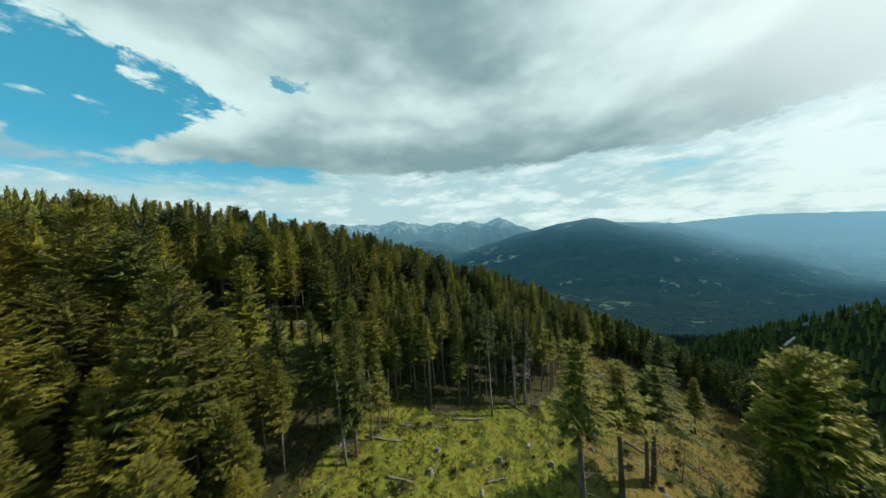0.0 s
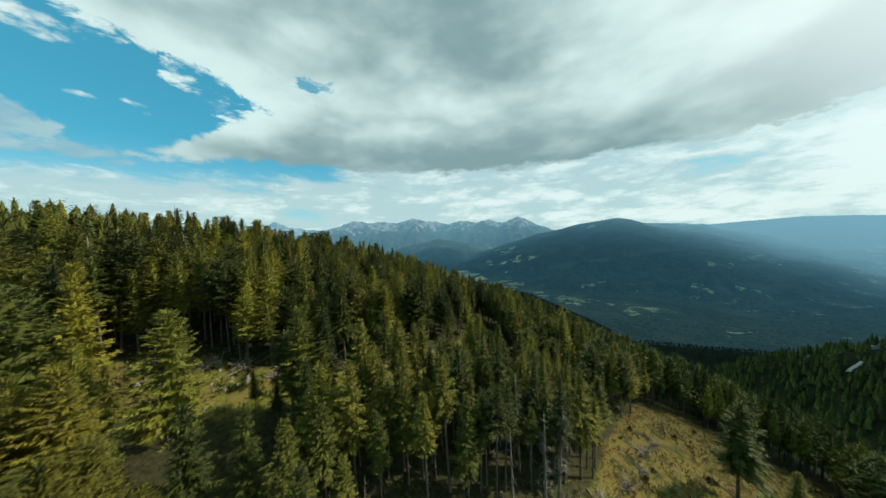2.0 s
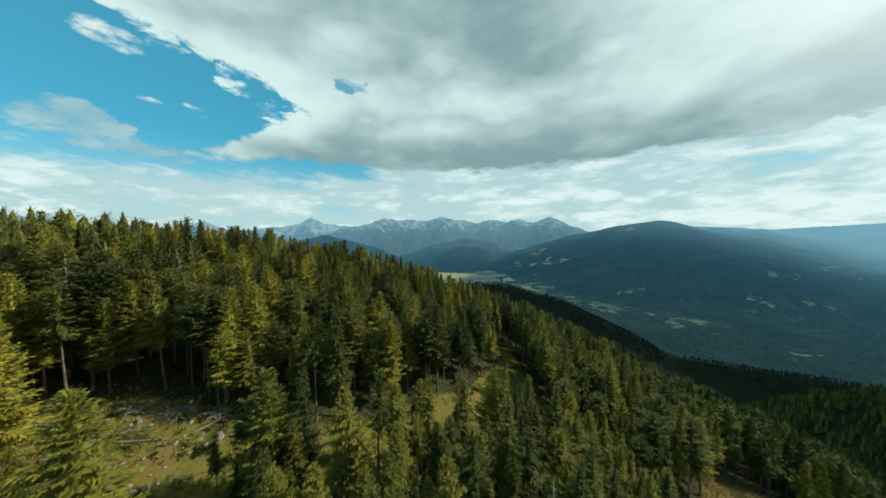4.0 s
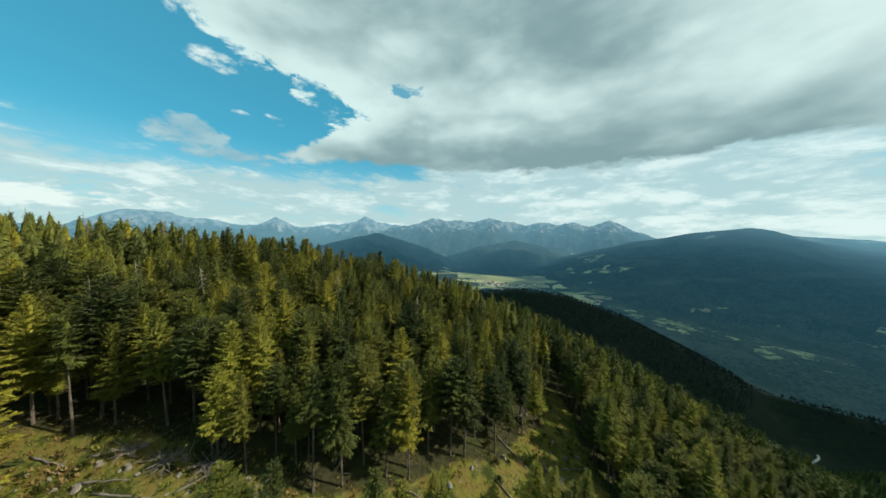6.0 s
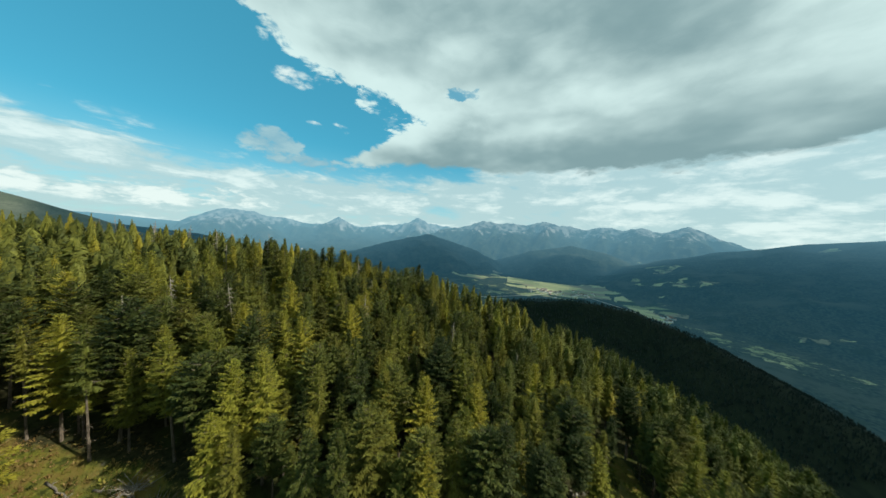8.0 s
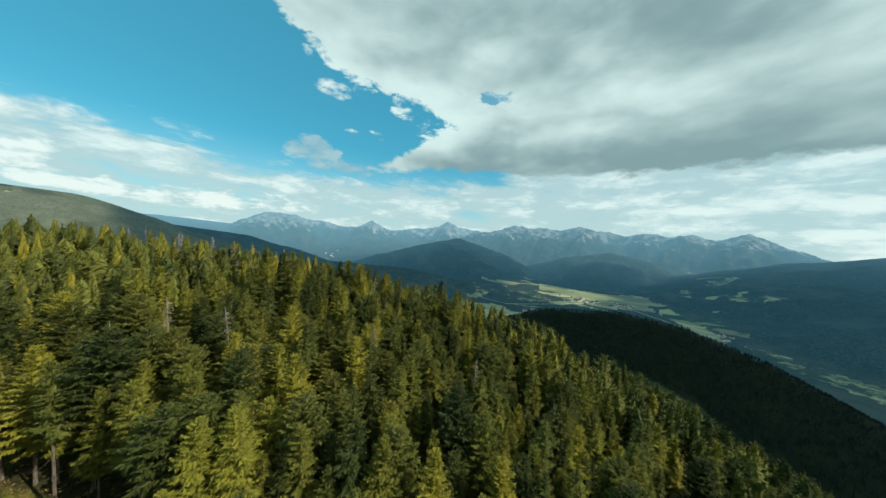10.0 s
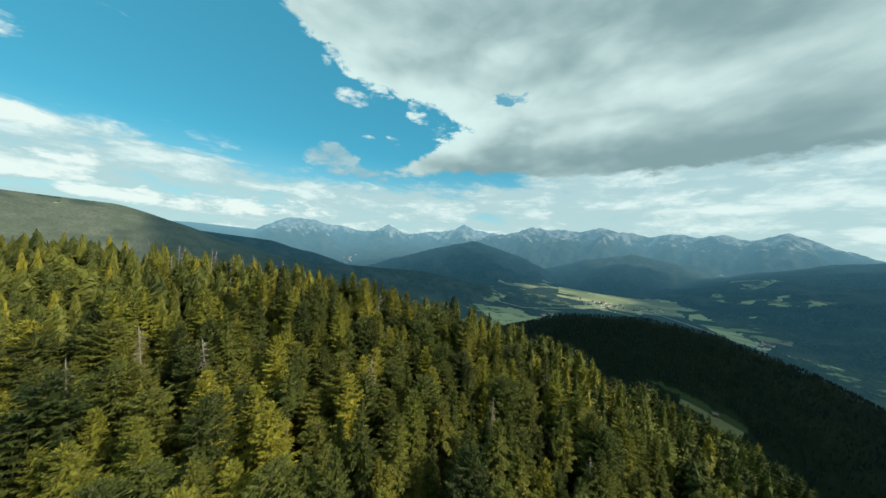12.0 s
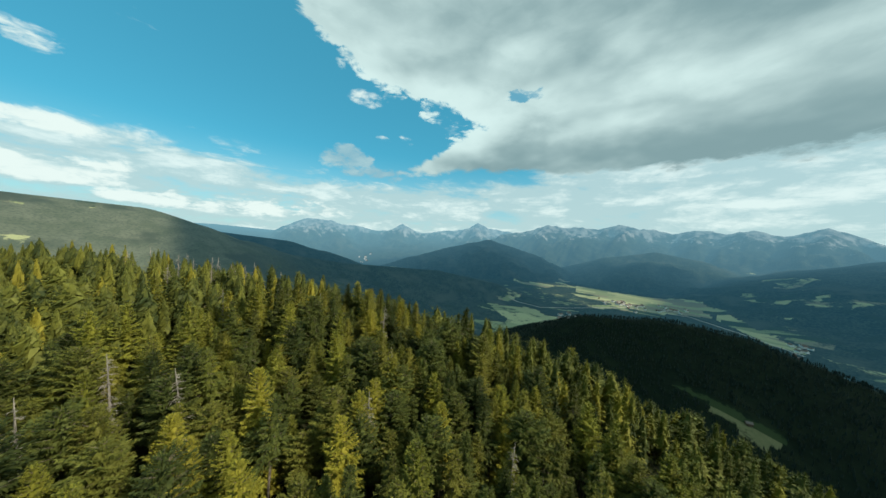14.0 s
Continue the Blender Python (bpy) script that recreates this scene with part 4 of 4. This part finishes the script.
g = np.random.default_rng(31)
cones = [cone_tree(g) for _ in range(6)]
spots, g = far_spots(205, 480, -112, 70, 15000, 37, lambda p, z, r, a: np.hypot(p[:, 0] - polar(54.0, 427)[0], p[:, 1] - polar(54.0, 427)[1]) > 5)
west = spots[:, 0] < -0.9 * (spots[:, 1] - 40)
wood("far_forest", spots[west], g, cones, 13.5, wood_needles, "spruce forest along the sunny mountainside")
wood("far_forest", spots[~west], g, cones, 12.5, wood_needles, "spruce forest on the lower slopes")
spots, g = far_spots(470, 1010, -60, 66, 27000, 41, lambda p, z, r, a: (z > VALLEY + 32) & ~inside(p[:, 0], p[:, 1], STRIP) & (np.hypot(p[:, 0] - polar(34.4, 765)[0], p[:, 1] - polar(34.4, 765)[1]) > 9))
wood("spur_forest", spots, g, cones, 8.0, shaded_needles, "dark wooded spur and slopes over the valley")

# ---- clearings: stones, stumps, felled and standing dead wood, shrubs and grass ----
def lump(g, size, rough=0.35, flat=0.7):
    """A broken stone: a worn block with knocked-off corners."""
    bm = bmesh.new()
    bmesh.ops.create_icosphere(bm, subdivisions=2, radius=1.0)
    seeds = [Vector(g.normal(0, 1, 3)).normalized() for _ in range(7)]
    cuts = g.uniform(0.55, 0.95, 7)
    for v in bm.verts:
        for n, c in zip(seeds, cuts):
            d = v.co.dot(n)
            if d > c:
                v.co -= n * (d - c)
        v.co *= 1 + rough * 0.25 * (noise.noise(v.co * 2.3 + seeds[0] * 5))
        v.co.z *= flat
        v.co *= size
    me = bpy.data.meshes.new("stone")
    bm.to_mesh(me)
    bm.free()
    me.materials.append(stone)
    return me


g = np.random.default_rng(53)
stones = [lump(g, 1.0, 0.5, f) for f in (0.6, 0.75, 0.5, 0.85, 0.65)]


def inside_spots(number, corners, seed, margin=0.0):
    h = np.random.default_rng(seed)
    xs, ys = [c[0] for c in corners], [c[1] for c in corners]
    found = []
    while len(found) < number:
        x, y = h.uniform(min(xs), max(xs)), h.uniform(min(ys), max(ys))
        if inside(np.array([x]), np.array([y]), corners)[0]:
            found.append((x, y))
    return found


STONY = [(-56, 46), (-44, 55), (-33, 59), (-24, 62), (-22, 57), (-34, 50), (-46, 46)]
LANE = [(-16, 62), (-8, 78), (-2, 96), (1, 114), (4, 112), (9, 96), (11, 86), (5, 75), (-6, 66)]
RIGHT_SLOPE = [(18, 40), (25, 62), (46, 90), (70, 92), (78, 84), (58, 54), (40, 40)]


def lay_stone(x, y, size):
    ob = new("stone", stones[int(g.integers(len(stones)))])
    ob.matrix_world = pose(x, y, height(x, y) + 0.02 * size, g.uniform(-14, 14), g.uniform(-14, 14), g.uniform(0, 360)) @ Matrix.Diagonal((size * g.uniform(0.8, 1.4), size * g.uniform(0.7, 1.1), size, 1))
    return tagged(ob, "pale grey weathered stone lying in the grass", "stone", "stones of the clearing")


for x, y in inside_spots(20, STONY, 59):
    lay_stone(x, y, g.uniform(0.12, 0.42))
for x, y in inside_spots(18, LANE, 61):
    lay_stone(x, y, g.uniform(0.15, 0.5))
for x, y in inside_spots(26, RIGHT_SLOPE, 67):
    lay_stone(x, y, g.uniform(0.2, 0.6))
for x, y in inside_spots(6, [(-14, 30), (-10, 41), (8, 47), (20, 50), (16, 30)], 71):
    lay_stone(x, y, g.uniform(0.18, 0.4))


def log_models():
    made = []
    for n in range(3):
        long = 7.0
        path = [(-long / 2 + long * k / 6, g.normal(0, 0.05), g.normal(0, 0.03)) for k in range(7)]
        pieces = [tube(path, list(np.linspace(0.14, 0.07, 7)), 8)]
        for _ in range(9):
            at = np.array(path[int(g.integers(1, 6))])
            a = g.uniform(0.2, 2.9)
            pieces.append(tube([at, at + np.array([g.uniform(-0.2, 0.3), math.cos(a) * 0.6, math.sin(a) * 0.6])], [0.035, 0.012], 4))
        v, f = joined(pieces)
        made.append(fast_mesh("log", v, f, dead_wood, smooth=True))
    return made


logs = log_models()


def lay_log(x, y, turn, long):
    c, sn = math.cos(radians(turn)), math.sin(radians(turn))
    z0, z1 = height(x - c * long / 2, y - sn * long / 2), height(x + c * long / 2, y + sn * long / 2)
    ob = new("fallen_log", logs[int(g.integers(3))])
    ob.matrix_world = pose(x, y, 0.5 * (z0 + z1) + 0.14, 0, -math.degrees(math.atan2(z1 - z0, long)), turn) @ Matrix.Diagonal((long / 7.0, 1.0, 1.0, 1))
    return tagged(ob, "bleached fallen log with broken branch stubs on the ground", "log", "fallen logs")


for x, y, turn, long in ((-9, 37.5, 8, 5), (-4, 41, 14, 7), (3, 44.5, 20, 6), (12, 49.5, -30, 5), (20, 53, -55, 5), (34, 47, -38, 9), (39, 49, -42, 8), (26, 45, 60, 4), (-2.5, 84, -28, 8), (4, 80, -20, 6), (-14, 68, 10, 4),
                         (-41, 50.5, 25, 6), (-47, 52, 30, 5), (-36, 55, 70, 4), (-30, 56, 12, 4), (-52, 48.5, 15, 5), (8, 88, 40, 5), (48, 66, -50, 6), (58, 74, -30, 7), (-6, 33, 5, 3.5), (6, 36, 24, 3.5), (-0.9, 75.7, -25, 6), (-44.1, 50.4, 30, 5), (42.3, 45.8, -40, 6)):
    lay_log(x, y, turn, long)


def brush_model(n):
    """Slash left from felling: bare branches thrown together round an upturned root."""
    pieces = []
    for _ in range(46):
        a, e, long = g.uniform(0, 6.28), g.uniform(-0.05, 1.0) ** 2, g.uniform(0.8, 2.4)
        root = np.array([g.normal(0, 0.35), g.normal(0, 0.35), g.uniform(0.0, 0.35)])
        way_ = np.array([math.cos(a) * math.cos(e), math.sin(a) * math.cos(e), math.sin(e)])
        bend = np.array([g.normal(0, 0.12), g.normal(0, 0.12), g.uniform(-0.2, 0.1)]) * long
        pieces.append(tube([root, root + 0.5 * long * way_ + 0.4 * bend, root + long * way_ + bend], [g.uniform(0.03, 0.07), 0.03, 0.008], 4))
        pieces.append(tube([root + 0.5 * long * way_ + 0.4 * bend, root + 0.8 * long * way_ + np.array([g.normal(0, 0.3), g.normal(0, 0.3), 0.1])], [0.025, 0.006], 3))
    return fast_mesh("uprooted_stump", *joined(pieces), dead_wood if n else twig_grey)


brush = [brush_model(n) for n in range(3)]
for x, y, size in ((-40.8, 54.6, 1.5), (-36.5, 56.6, 1.2), (-30.0, 56.8, 1.1), (33.5, 67.3, 1.5), (31.0, 62.5, 1.1), (20.5, 53.5, 1.4), (15.5, 51.5, 1.1), (-13.5, 35.6, 1.0), (-2.0, 71.5, 1.2), (4.5, 83.0, 1.3), (38.5, 72.0, 1.2), (-46.0, 53.2, 1.2), (26.0, 58.5, 1.3)):
    ob = new("uprooted_stump", brush[int(g.integers(3))])
    ob.matrix_world = pose(x, y, height(x, y) + 0.05, g.normal(0, 4), g.normal(0, 4), g.uniform(0, 360)) @ Matrix.Diagonal((size, size, 0.8 * size, 1))
    tagged(ob, "bleached uprooted stump with a tangle of dead branches", "stump", "uprooted stumps")

# a heap of pale stones among the shrubs
for k in range(22):
    lay_stone(-37.6 + g.normal(0, 1.5), 47.6 + g.normal(0, 1.0), g.uniform(0.14, 0.40))
for k in range(12):
    lay_stone(-34.8 + g.normal(0, 1.4), 52.6 + g.normal(0, 0.9), g.uniform(0.10, 0.30))


def stump_model():
    v, f = tube([(0, 0, -0.3), (0, 0, 0.05), (0, 0, 0.25), (0.02, 0, 0.55)], [0.52, 0.40, 0.30, 0.27], 9)
    v[-9:, 2] += g.uniform(-0.06, 0.12, 9)
    return fast_mesh("stump", v, f, dead_wood)


stump = stump_model()
for x, y in inside_spots(10, RIGHT_SLOPE, 73) + inside_spots(8, LANE, 79) + inside_spots(4, [(-12, 34), (-8, 42), (8, 47), (18, 50), (16, 36)], 83) + inside_spots(6, STONY, 89):
    ob = new("tree_stump", stump)
    ob.matrix_world = pose(x, y, height(x, y), 0, 0, g.uniform(0, 360)) @ Matrix.Diagonal((g.uniform(0.7, 1.2), g.uniform(0.7, 1.2), g.uniform(0.6, 1.2), 1))
    tagged(ob, "grey cut tree stump in the clearing", "stump", "tree stumps")


def snag_models():
    """Dead standing trees: a bare pole, and one that keeps its twigs."""
    made = []
    for twigs, low in ((6, 0.35), (60, 0.25), (90, 0.30)):
        tall = 13.0
        path = [(0.02 * k, 0.015 * k, tall * k / 5) for k in range(6)]
        path[0] = (0, 0, -0.5)
        trunk = tube(path, [0.20, 0.17, 0.13, 0.10, 0.07, 0.02], 7)
        pieces = []
        for _ in range(twigs):
            h, a = g.uniform(low, 0.97) * tall, g.uniform(0, 6.28)
            long = (1.7 - 1.2 * h / tall) * g.uniform(0.5, 1.1)
            p = np.array([0.004 * h, 0.003 * h, h])
            q = p + np.array([math.cos(a) * long * 0.6, math.sin(a) * long * 0.6, -0.05 * long])
            e = p + np.array([math.cos(a + 0.2) * long, math.sin(a + 0.2) * long, -0.32 * long])
            pieces.append(tube([p, q, e], [0.035, 0.022, 0.006], 3))
            for sgn in (-1, 1):
                pieces.append(tube([q, q + 0.5 * long * np.array([math.cos(a + sgn * 0.7), math.sin(a + sgn * 0.7), -0.35])], [0.018, 0.005], 3))
        made.append((fast_mesh("snag_trunk", *trunk, dead_wood, smooth=True), fast_mesh("snag_twigs", *joined(pieces), twig_grey)))
    return made


snags = snag_models()


def stand_snag(x, y, tall, form):
    ob = new("dead_tree")
    ob.matrix_world = pose(x, y, height(x, y), g.normal(0, 2.5), g.normal(0, 2.5), g.uniform(0, 360)) @ Matrix.Diagonal((tall / 13.0, tall / 13.0, tall / 13.0, 1))
    tagged(ob, ("bare grey trunk of a dead spruce, broken at the top", "dead grey spruce with bare hanging twigs", "dead grey spruce with bare hanging twigs")[form], "dead tree", "dead trees")
    part("trunk", snags[form][0], ob)
    part("dead_crown", snags[form][1], ob)


for x, y, tall, form in ((-10.5, 37.0, 10, 0), (-12.5, 33.2, 12, 0), (-8.9, 40.2, 8, 0), (7, 46.5, 13, 0), (11.5, 49.5, 14, 1), (13.5, 51, 14, 2), (36, 44, 6, 0), (29.5, 42.2, 7, 0), (41, 46.5, 5, 0), (-37.5, 57.6, 6, 1), (-63.4, 61.4, 17.5, 2), (-62, 55, 17, 1),
                         (-40.5, 83.5, 17, 2), (-56, 68, 17, 2), (-70, 88, 16, 2), (-78, 74, 17, 1), (-28, 96, 15, 2), (-25.7, 115.4, 14, 1), (-14, 102, 14, 2), (-80, 84, 18, 2), (2, 74, 6, 0), (-3, 71, 5, 0), (9, 54, 15, 1), (16, 55.5, 13, 2), (-46, 92, 17, 2), (-60, 98, 16, 2), (-118, 70, 17, 2), (-122, 64, 17.5, 1), (-113, 76, 17, 2), (-126, 72, 17, 2), (-108, 82, 16.5, 2), (-104, 74, 17, 1), (-117, 60, 17, 2), (-98, 84, 17, 2), (-94, 78, 16.5, 2), (-132, 66, 17, 2), (-101, 66, 16.5, 2), (-110, 68, 17, 2), (-122, 78, 17, 2)):
    stand_snag(x, y, tall, form)


def shrub_models():
    """Low spruce and alder scrub: sprays that rise from one root."""
    made = []
    for n in range(4):
        pieces = []
        for _ in range(95):
            a, e, long = g.uniform(0, 6.28), g.uniform(0.15, 1.45), g.uniform(0.45, 1.0)
            tip = long * np.array([math.cos(a) * math.cos(e), math.sin(a) * math.cos(e), math.sin(e)])
            base = tip * g.uniform(0.25, 0.6)
            pieces.append(kite(base, tip + g.normal(0, 0.06, 3), 0.13 * long, 0.04))
        made.append(fast_mesh("shrub", *joined(pieces), shrub_leaf))
    return made


shrubs = shrub_models()


def set_shrub(x, y, size):
    ob = new("shrub", shrubs[int(g.integers(4))])
    ob.matrix_world = pose(x, y, height(x, y) - 0.05, 0, 0, g.uniform(0, 360)) @ Matrix.Diagonal((size, size, size * g.uniform(0.7, 1.2), 1))
    tagged(ob, "low bushy green scrub growing in the clearing", "shrub", "shrubs of the clearing")


for x, y in inside_spots(40, STONY, 97) + inside_spots(34, LANE, 101) + inside_spots(34, RIGHT_SLOPE, 103) + inside_spots(34, [(-15, 27), (-12, 38), (8, 47), (20, 51), (16, 28)], 107):
    set_shrub(x, y, g.uniform(0.4, 1.15))

# young spruces along the lower edge of the lane
for x, y in inside_spots(18, [(-24, 52), (-16, 58), (-6, 66), (6, 76), (14, 86), (20, 84), (10, 66), (-4, 56)], 109):
    plant("spruce", x, y, g.uniform(2.5, 6.0), "young bushy spruce at the edge of the clearing")


def grass():
    """Tufts over the clearings, too many to count."""
    h = np.random.default_rng(113)
    x, y = h.uniform(-72, 84, 130000), h.uniform(20, 120, 130000)
    keep = bare(x, y) > 0.5
    x, y = x[keep], y[keep]
    z = land(x, y)[0]
    n, blades = len(x), 3
    verts, tris = np.zeros((n, blades, 3, 3)), np.arange(n * blades * 3).reshape(-1, 3)
    turn = h.uniform(0, 6.283, (n, blades))
    tall, wide = h.uniform(0.05, 0.20, (n, blades)) * (0.7 + 0.8 * soft_noise(x, y, 6.0, 3))[:, None], h.uniform(0.02, 0.06, (n, blades))
    lean = h.uniform(0.05, 0.3, (n, blades))
    for k, s_ in ((0, -1), (1, 1)):
        verts[:, :, k, 0] = x[:, None] + np.cos(turn) * wide * s_
        verts[:, :, k, 1] = y[:, None] + np.sin(turn) * wide * s_
        verts[:, :, k, 2] = z[:, None] - 0.04
    verts[:, :, 2, 0] = x[:, None] - np.sin(turn) * lean
    verts[:, :, 2, 1] = y[:, None] + np.cos(turn) * lean
    verts[:, :, 2, 2] = z[:, None] + tall
    ob = new("grass", fast_mesh("grass", verts.reshape(-1, 3), tris, grass_blades))
    return tagged(ob, "rough green and straw-coloured grass of the clearings", "grass", kind="stuff")


grass()


def undergrowth_material():
    mat, t = material("undergrowth")
    geo = t.nodes.new("ShaderNodeNewGeometry")
    patch, far_patch = t.noise(geo.outputs["Position"], 0.22, 4.0), t.noise(geo.outputs["Position"], 0.07, 3.0)
    dry = t.node("ShaderNodeAttribute", 2)
    dry.node.attribute_name = "dry"
    colour = t.mix(geo.outputs["Random Per Island"], (0.060, 0.085, 0.012), (0.215, 0.225, 0.026))
    rust = t.mix(geo.outputs["Random Per Island"], (0.150, 0.088, 0.024), (0.300, 0.215, 0.085))
    colour = t.mix(t.ramp(t.add(patch, t.mul(far_patch, 0.4), t.mul(dry, 0.45)), 0.70, 0.92), colour, rust)
    return finish(mat, t, colour, 0.8, through=0.2)


def undergrowth():
    """Bilberry, fern and young growth over the clearings, knee-high and too many to count."""
    h = np.random.default_rng(127)
    x, y = h.uniform(-72, 84, 30000), h.uniform(16, 120, 30000)
    open_ = bare(x, y) > 0.5
    edge = np.maximum(bare(x + 3.5, y - 2.0), bare(x - 2.0, y - 4.0)) > 0.5
    keep = (open_ | (edge & (h.random(len(x)) < 0.6))) & (soft_noise(x, y, 3.0, 41) + 0.5 * soft_noise(x, y, 11.0, 43) > 0.55)
    x, y = x[keep], y[keep]
    z = land(x, y)[0]
    n, blades = len(x), 9
    size = h.uniform(0.18, 0.55, (n, 1)) * (0.6 + 0.9 * soft_noise(x, y, 7.0, 47))[:, None]
    turn, rise = h.uniform(0, 6.283, (n, blades)), h.uniform(0.25, 1.35, (n, blades))
    long = size * h.uniform(0.6, 1.2, (n, blades))
    out = np.stack([np.cos(turn) * np.cos(rise), np.sin(turn) * np.cos(rise), np.sin(rise)], -1)
    side = np.stack([-np.sin(turn), np.cos(turn), 0 * turn], -1) * (0.22 * long)[..., None]
    root = np.stack([x, y, z - 0.03], -1)[:, None, :] + out * (0.25 * long)[..., None]
    verts = np.stack([root + out * (0.4 * long)[..., None] + side, root + out * (0.3 * long)[..., None] - side, root + out * long[..., None]], 2)
    dry = np.clip((x - 12) / 12.0, 0, 1) * 0.8 + 0.35 * (x < -10)
    ob = new("undergrowth", fast_mesh("undergrowth", verts.reshape(-1, 3), np.arange(n * blades * 3).reshape(-1, 3), undergrowth_material(), dict(dry=np.repeat(dry, blades * 3))))
    return tagged(ob, "knee-high bilberry, fern and rust-brown growth over the clearings", "undergrowth", kind="stuff")


undergrowth()


# ---- tracks, farms and villages below ----
gravel = plain_material("gravel", (0.36, 0.34, 0.29), (0.55, 0.52, 0.46), 0.3)


def track(name, points, wide, label):
    """A ribbon of road that lies on the land, with a raised edge on both sides."""
    verts, tris = [], []
    pts = []
    for (x0, y0), (x1, y1) in zip(points, points[1:]):
        k = max(2, int(math.hypot(x1 - x0, y1 - y0) / 8))
        pts += [(x0 + (x1 - x0) * i / k, y0 + (y1 - y0) * i / k) for i in range(k)]
    pts.append(points[-1])
    for i, (x, y) in enumerate(pts):
        ax, ay = pts[max(i - 1, 0)]
        bx, by = pts[min(i + 1, len(pts) - 1)]
        d = math.hypot(bx - ax, by - ay) + 1e-9
        nx, ny = -(by - ay) / d, (bx - ax) / d
        for off, up in ((-wide / 2 - 0.6, -0.8), (-wide / 2, 0.9), (wide / 2, 0.9), (wide / 2 + 0.6, -0.8)):
            verts.append((x + nx * off, y + ny * off, height(x + nx * off, y + ny * off) + up))
    for i in range(len(pts) - 1):
        for k in range(3):
            a = 4 * i + k
            tris += [(a, a + 4, a + 5), (a, a + 5, a + 1)]
    return tagged(new(name, fast_mesh(name, np.array(verts), np.array(tris), gravel)), label, "track", kind="structure")


track("track", [polar(53.6, 425), polar(53.9, 429), polar(54.2, 431), polar(54.5, 434)], 2.6, "pale gravel forest track on the far wooded slope")
track("track", [polar(34.2, 745), polar(34.3, 754), polar(34.6, 772), polar(34.5, 782)], 2.2, "pale gravel forest track on the far wooded slope")
track("road", [polar(-30, 1760), polar(-24, 1650), polar(-18, 1750), polar(-10, 1960), polar(-2, 2010), polar(5, 1780), polar(9, 1660)], 5.0, "pale valley road between the meadows")


def house_model(long, wide, eaves, ridge):
    x, y = long / 2, wide / 2
    walls = [(-x, -y, -2), (x, -y, -2), (x, y, -2), (-x, y, -2), (-x, -y, eaves), (x, -y, eaves), (x, y, eaves), (-x, y, eaves), (-x, 0, ridge - 0.2), (x, 0, ridge - 0.2)]
    wall_faces = [(0, 1, 5, 4), (1, 2, 6, 9, 5), (2, 3, 7, 6), (3, 0, 4, 8, 7), (3, 2, 1, 0)]
    o = 0.8
    top = [(-x - o, -y - o, eaves - 0.5), (x + o, -y - o, eaves - 0.5), (x + o, 0, ridge), (-x - o, 0, ridge), (-x - o, y + o, eaves - 0.5), (x + o, y + o, eaves - 0.5)]
    top += [(a, b, c + 0.35) for a, b, c in top]
    roof_faces = [(6, 7, 8, 9), (9, 8, 11, 10), (1, 0, 3, 2), (2, 3, 4, 5), (0, 1, 7, 6), (5, 4, 10, 11), (1, 2, 8, 7), (2, 5, 11, 8), (3, 0, 6, 9), (4, 3, 9, 10)]
    pane = [(-0.6, -y - 0.05, -0.7), (0.6, -y - 0.05, -0.7), (0.6, -y - 0.05, 0.7), (-0.6, -y - 0.05, 0.7), (-0.6, -y + 0.1, -0.7), (0.6, -y + 0.1, -0.7), (0.6, -y + 0.1, 0.7), (-0.6, -y + 0.1, 0.7)]
    return walls, wall_faces, top, roof_faces, pane


houses = []
for long, wide, eaves, ridge, mat in ((14, 10, 6, 10, plaster), (18, 11, 6.5, 11, plaster), (12, 9, 5, 8.5, house_wood), (24, 13, 6, 11, plaster)):
    w, wf, r_, rf, pn = house_model(long, wide, eaves, ridge)
    box = [(0, 1, 2, 3), (7, 6, 5, 4), (0, 4, 5, 1), (1, 5, 6, 2), (2, 6, 7, 3), (3, 7, 4, 0)]
    houses.append((mesh_of("house_wall", w, wf, mat), mesh_of("house_roof", r_, rf, roof_tile), mesh_of("house_window", pn, box, window_glass), long, eaves))


def build_house(x, y, turn, n, label, size=1.0):
    wall, roof, pane, long, eaves = houses[n]
    ob = new("house")
    ob.matrix_world = pose(x, y, height(x, y), 0, 0, turn) @ Matrix.Diagonal((size, size, size, 1))
    tagged(ob, label, "house", "houses of the valley")
    part("wall", wall, ob)
    part("roof", roof, ob)
    for k in range(3):
        w = part("window", pane, ob)
        w.location = (-long / 3 + k * long / 3, 0, eaves * 0.55)


g = np.random.default_rng(131)
for a0, r0, da, dr, number in ((-18.8, 1480, 2.2, 90, 26), (-9.0, 2030, 5.0, 60, 34), (-4.0, 2120, 3.0, 50, 12), (8.2, 1720, 1.2, 60, 10), (-60, 3650, 2.0, 70, 8)):
    for _ in range(number):
        x, y = polar(a0 + g.normal(0, da / 2), r0 + g.normal(0, dr))
        n = int(g.choice([0, 0, 1, 1, 2, 3]))
        build_house(x, y, g.uniform(0, 180), n, ("white plastered house with a brown pitched roof", "white plastered house with a brown pitched roof", "dark timber barn with a pitched roof", "long white farmhouse with a brown roof")[n])
build_house(*polar(4.3, 640), 20, 2, "small timber hut on the steep meadow", 0.6)
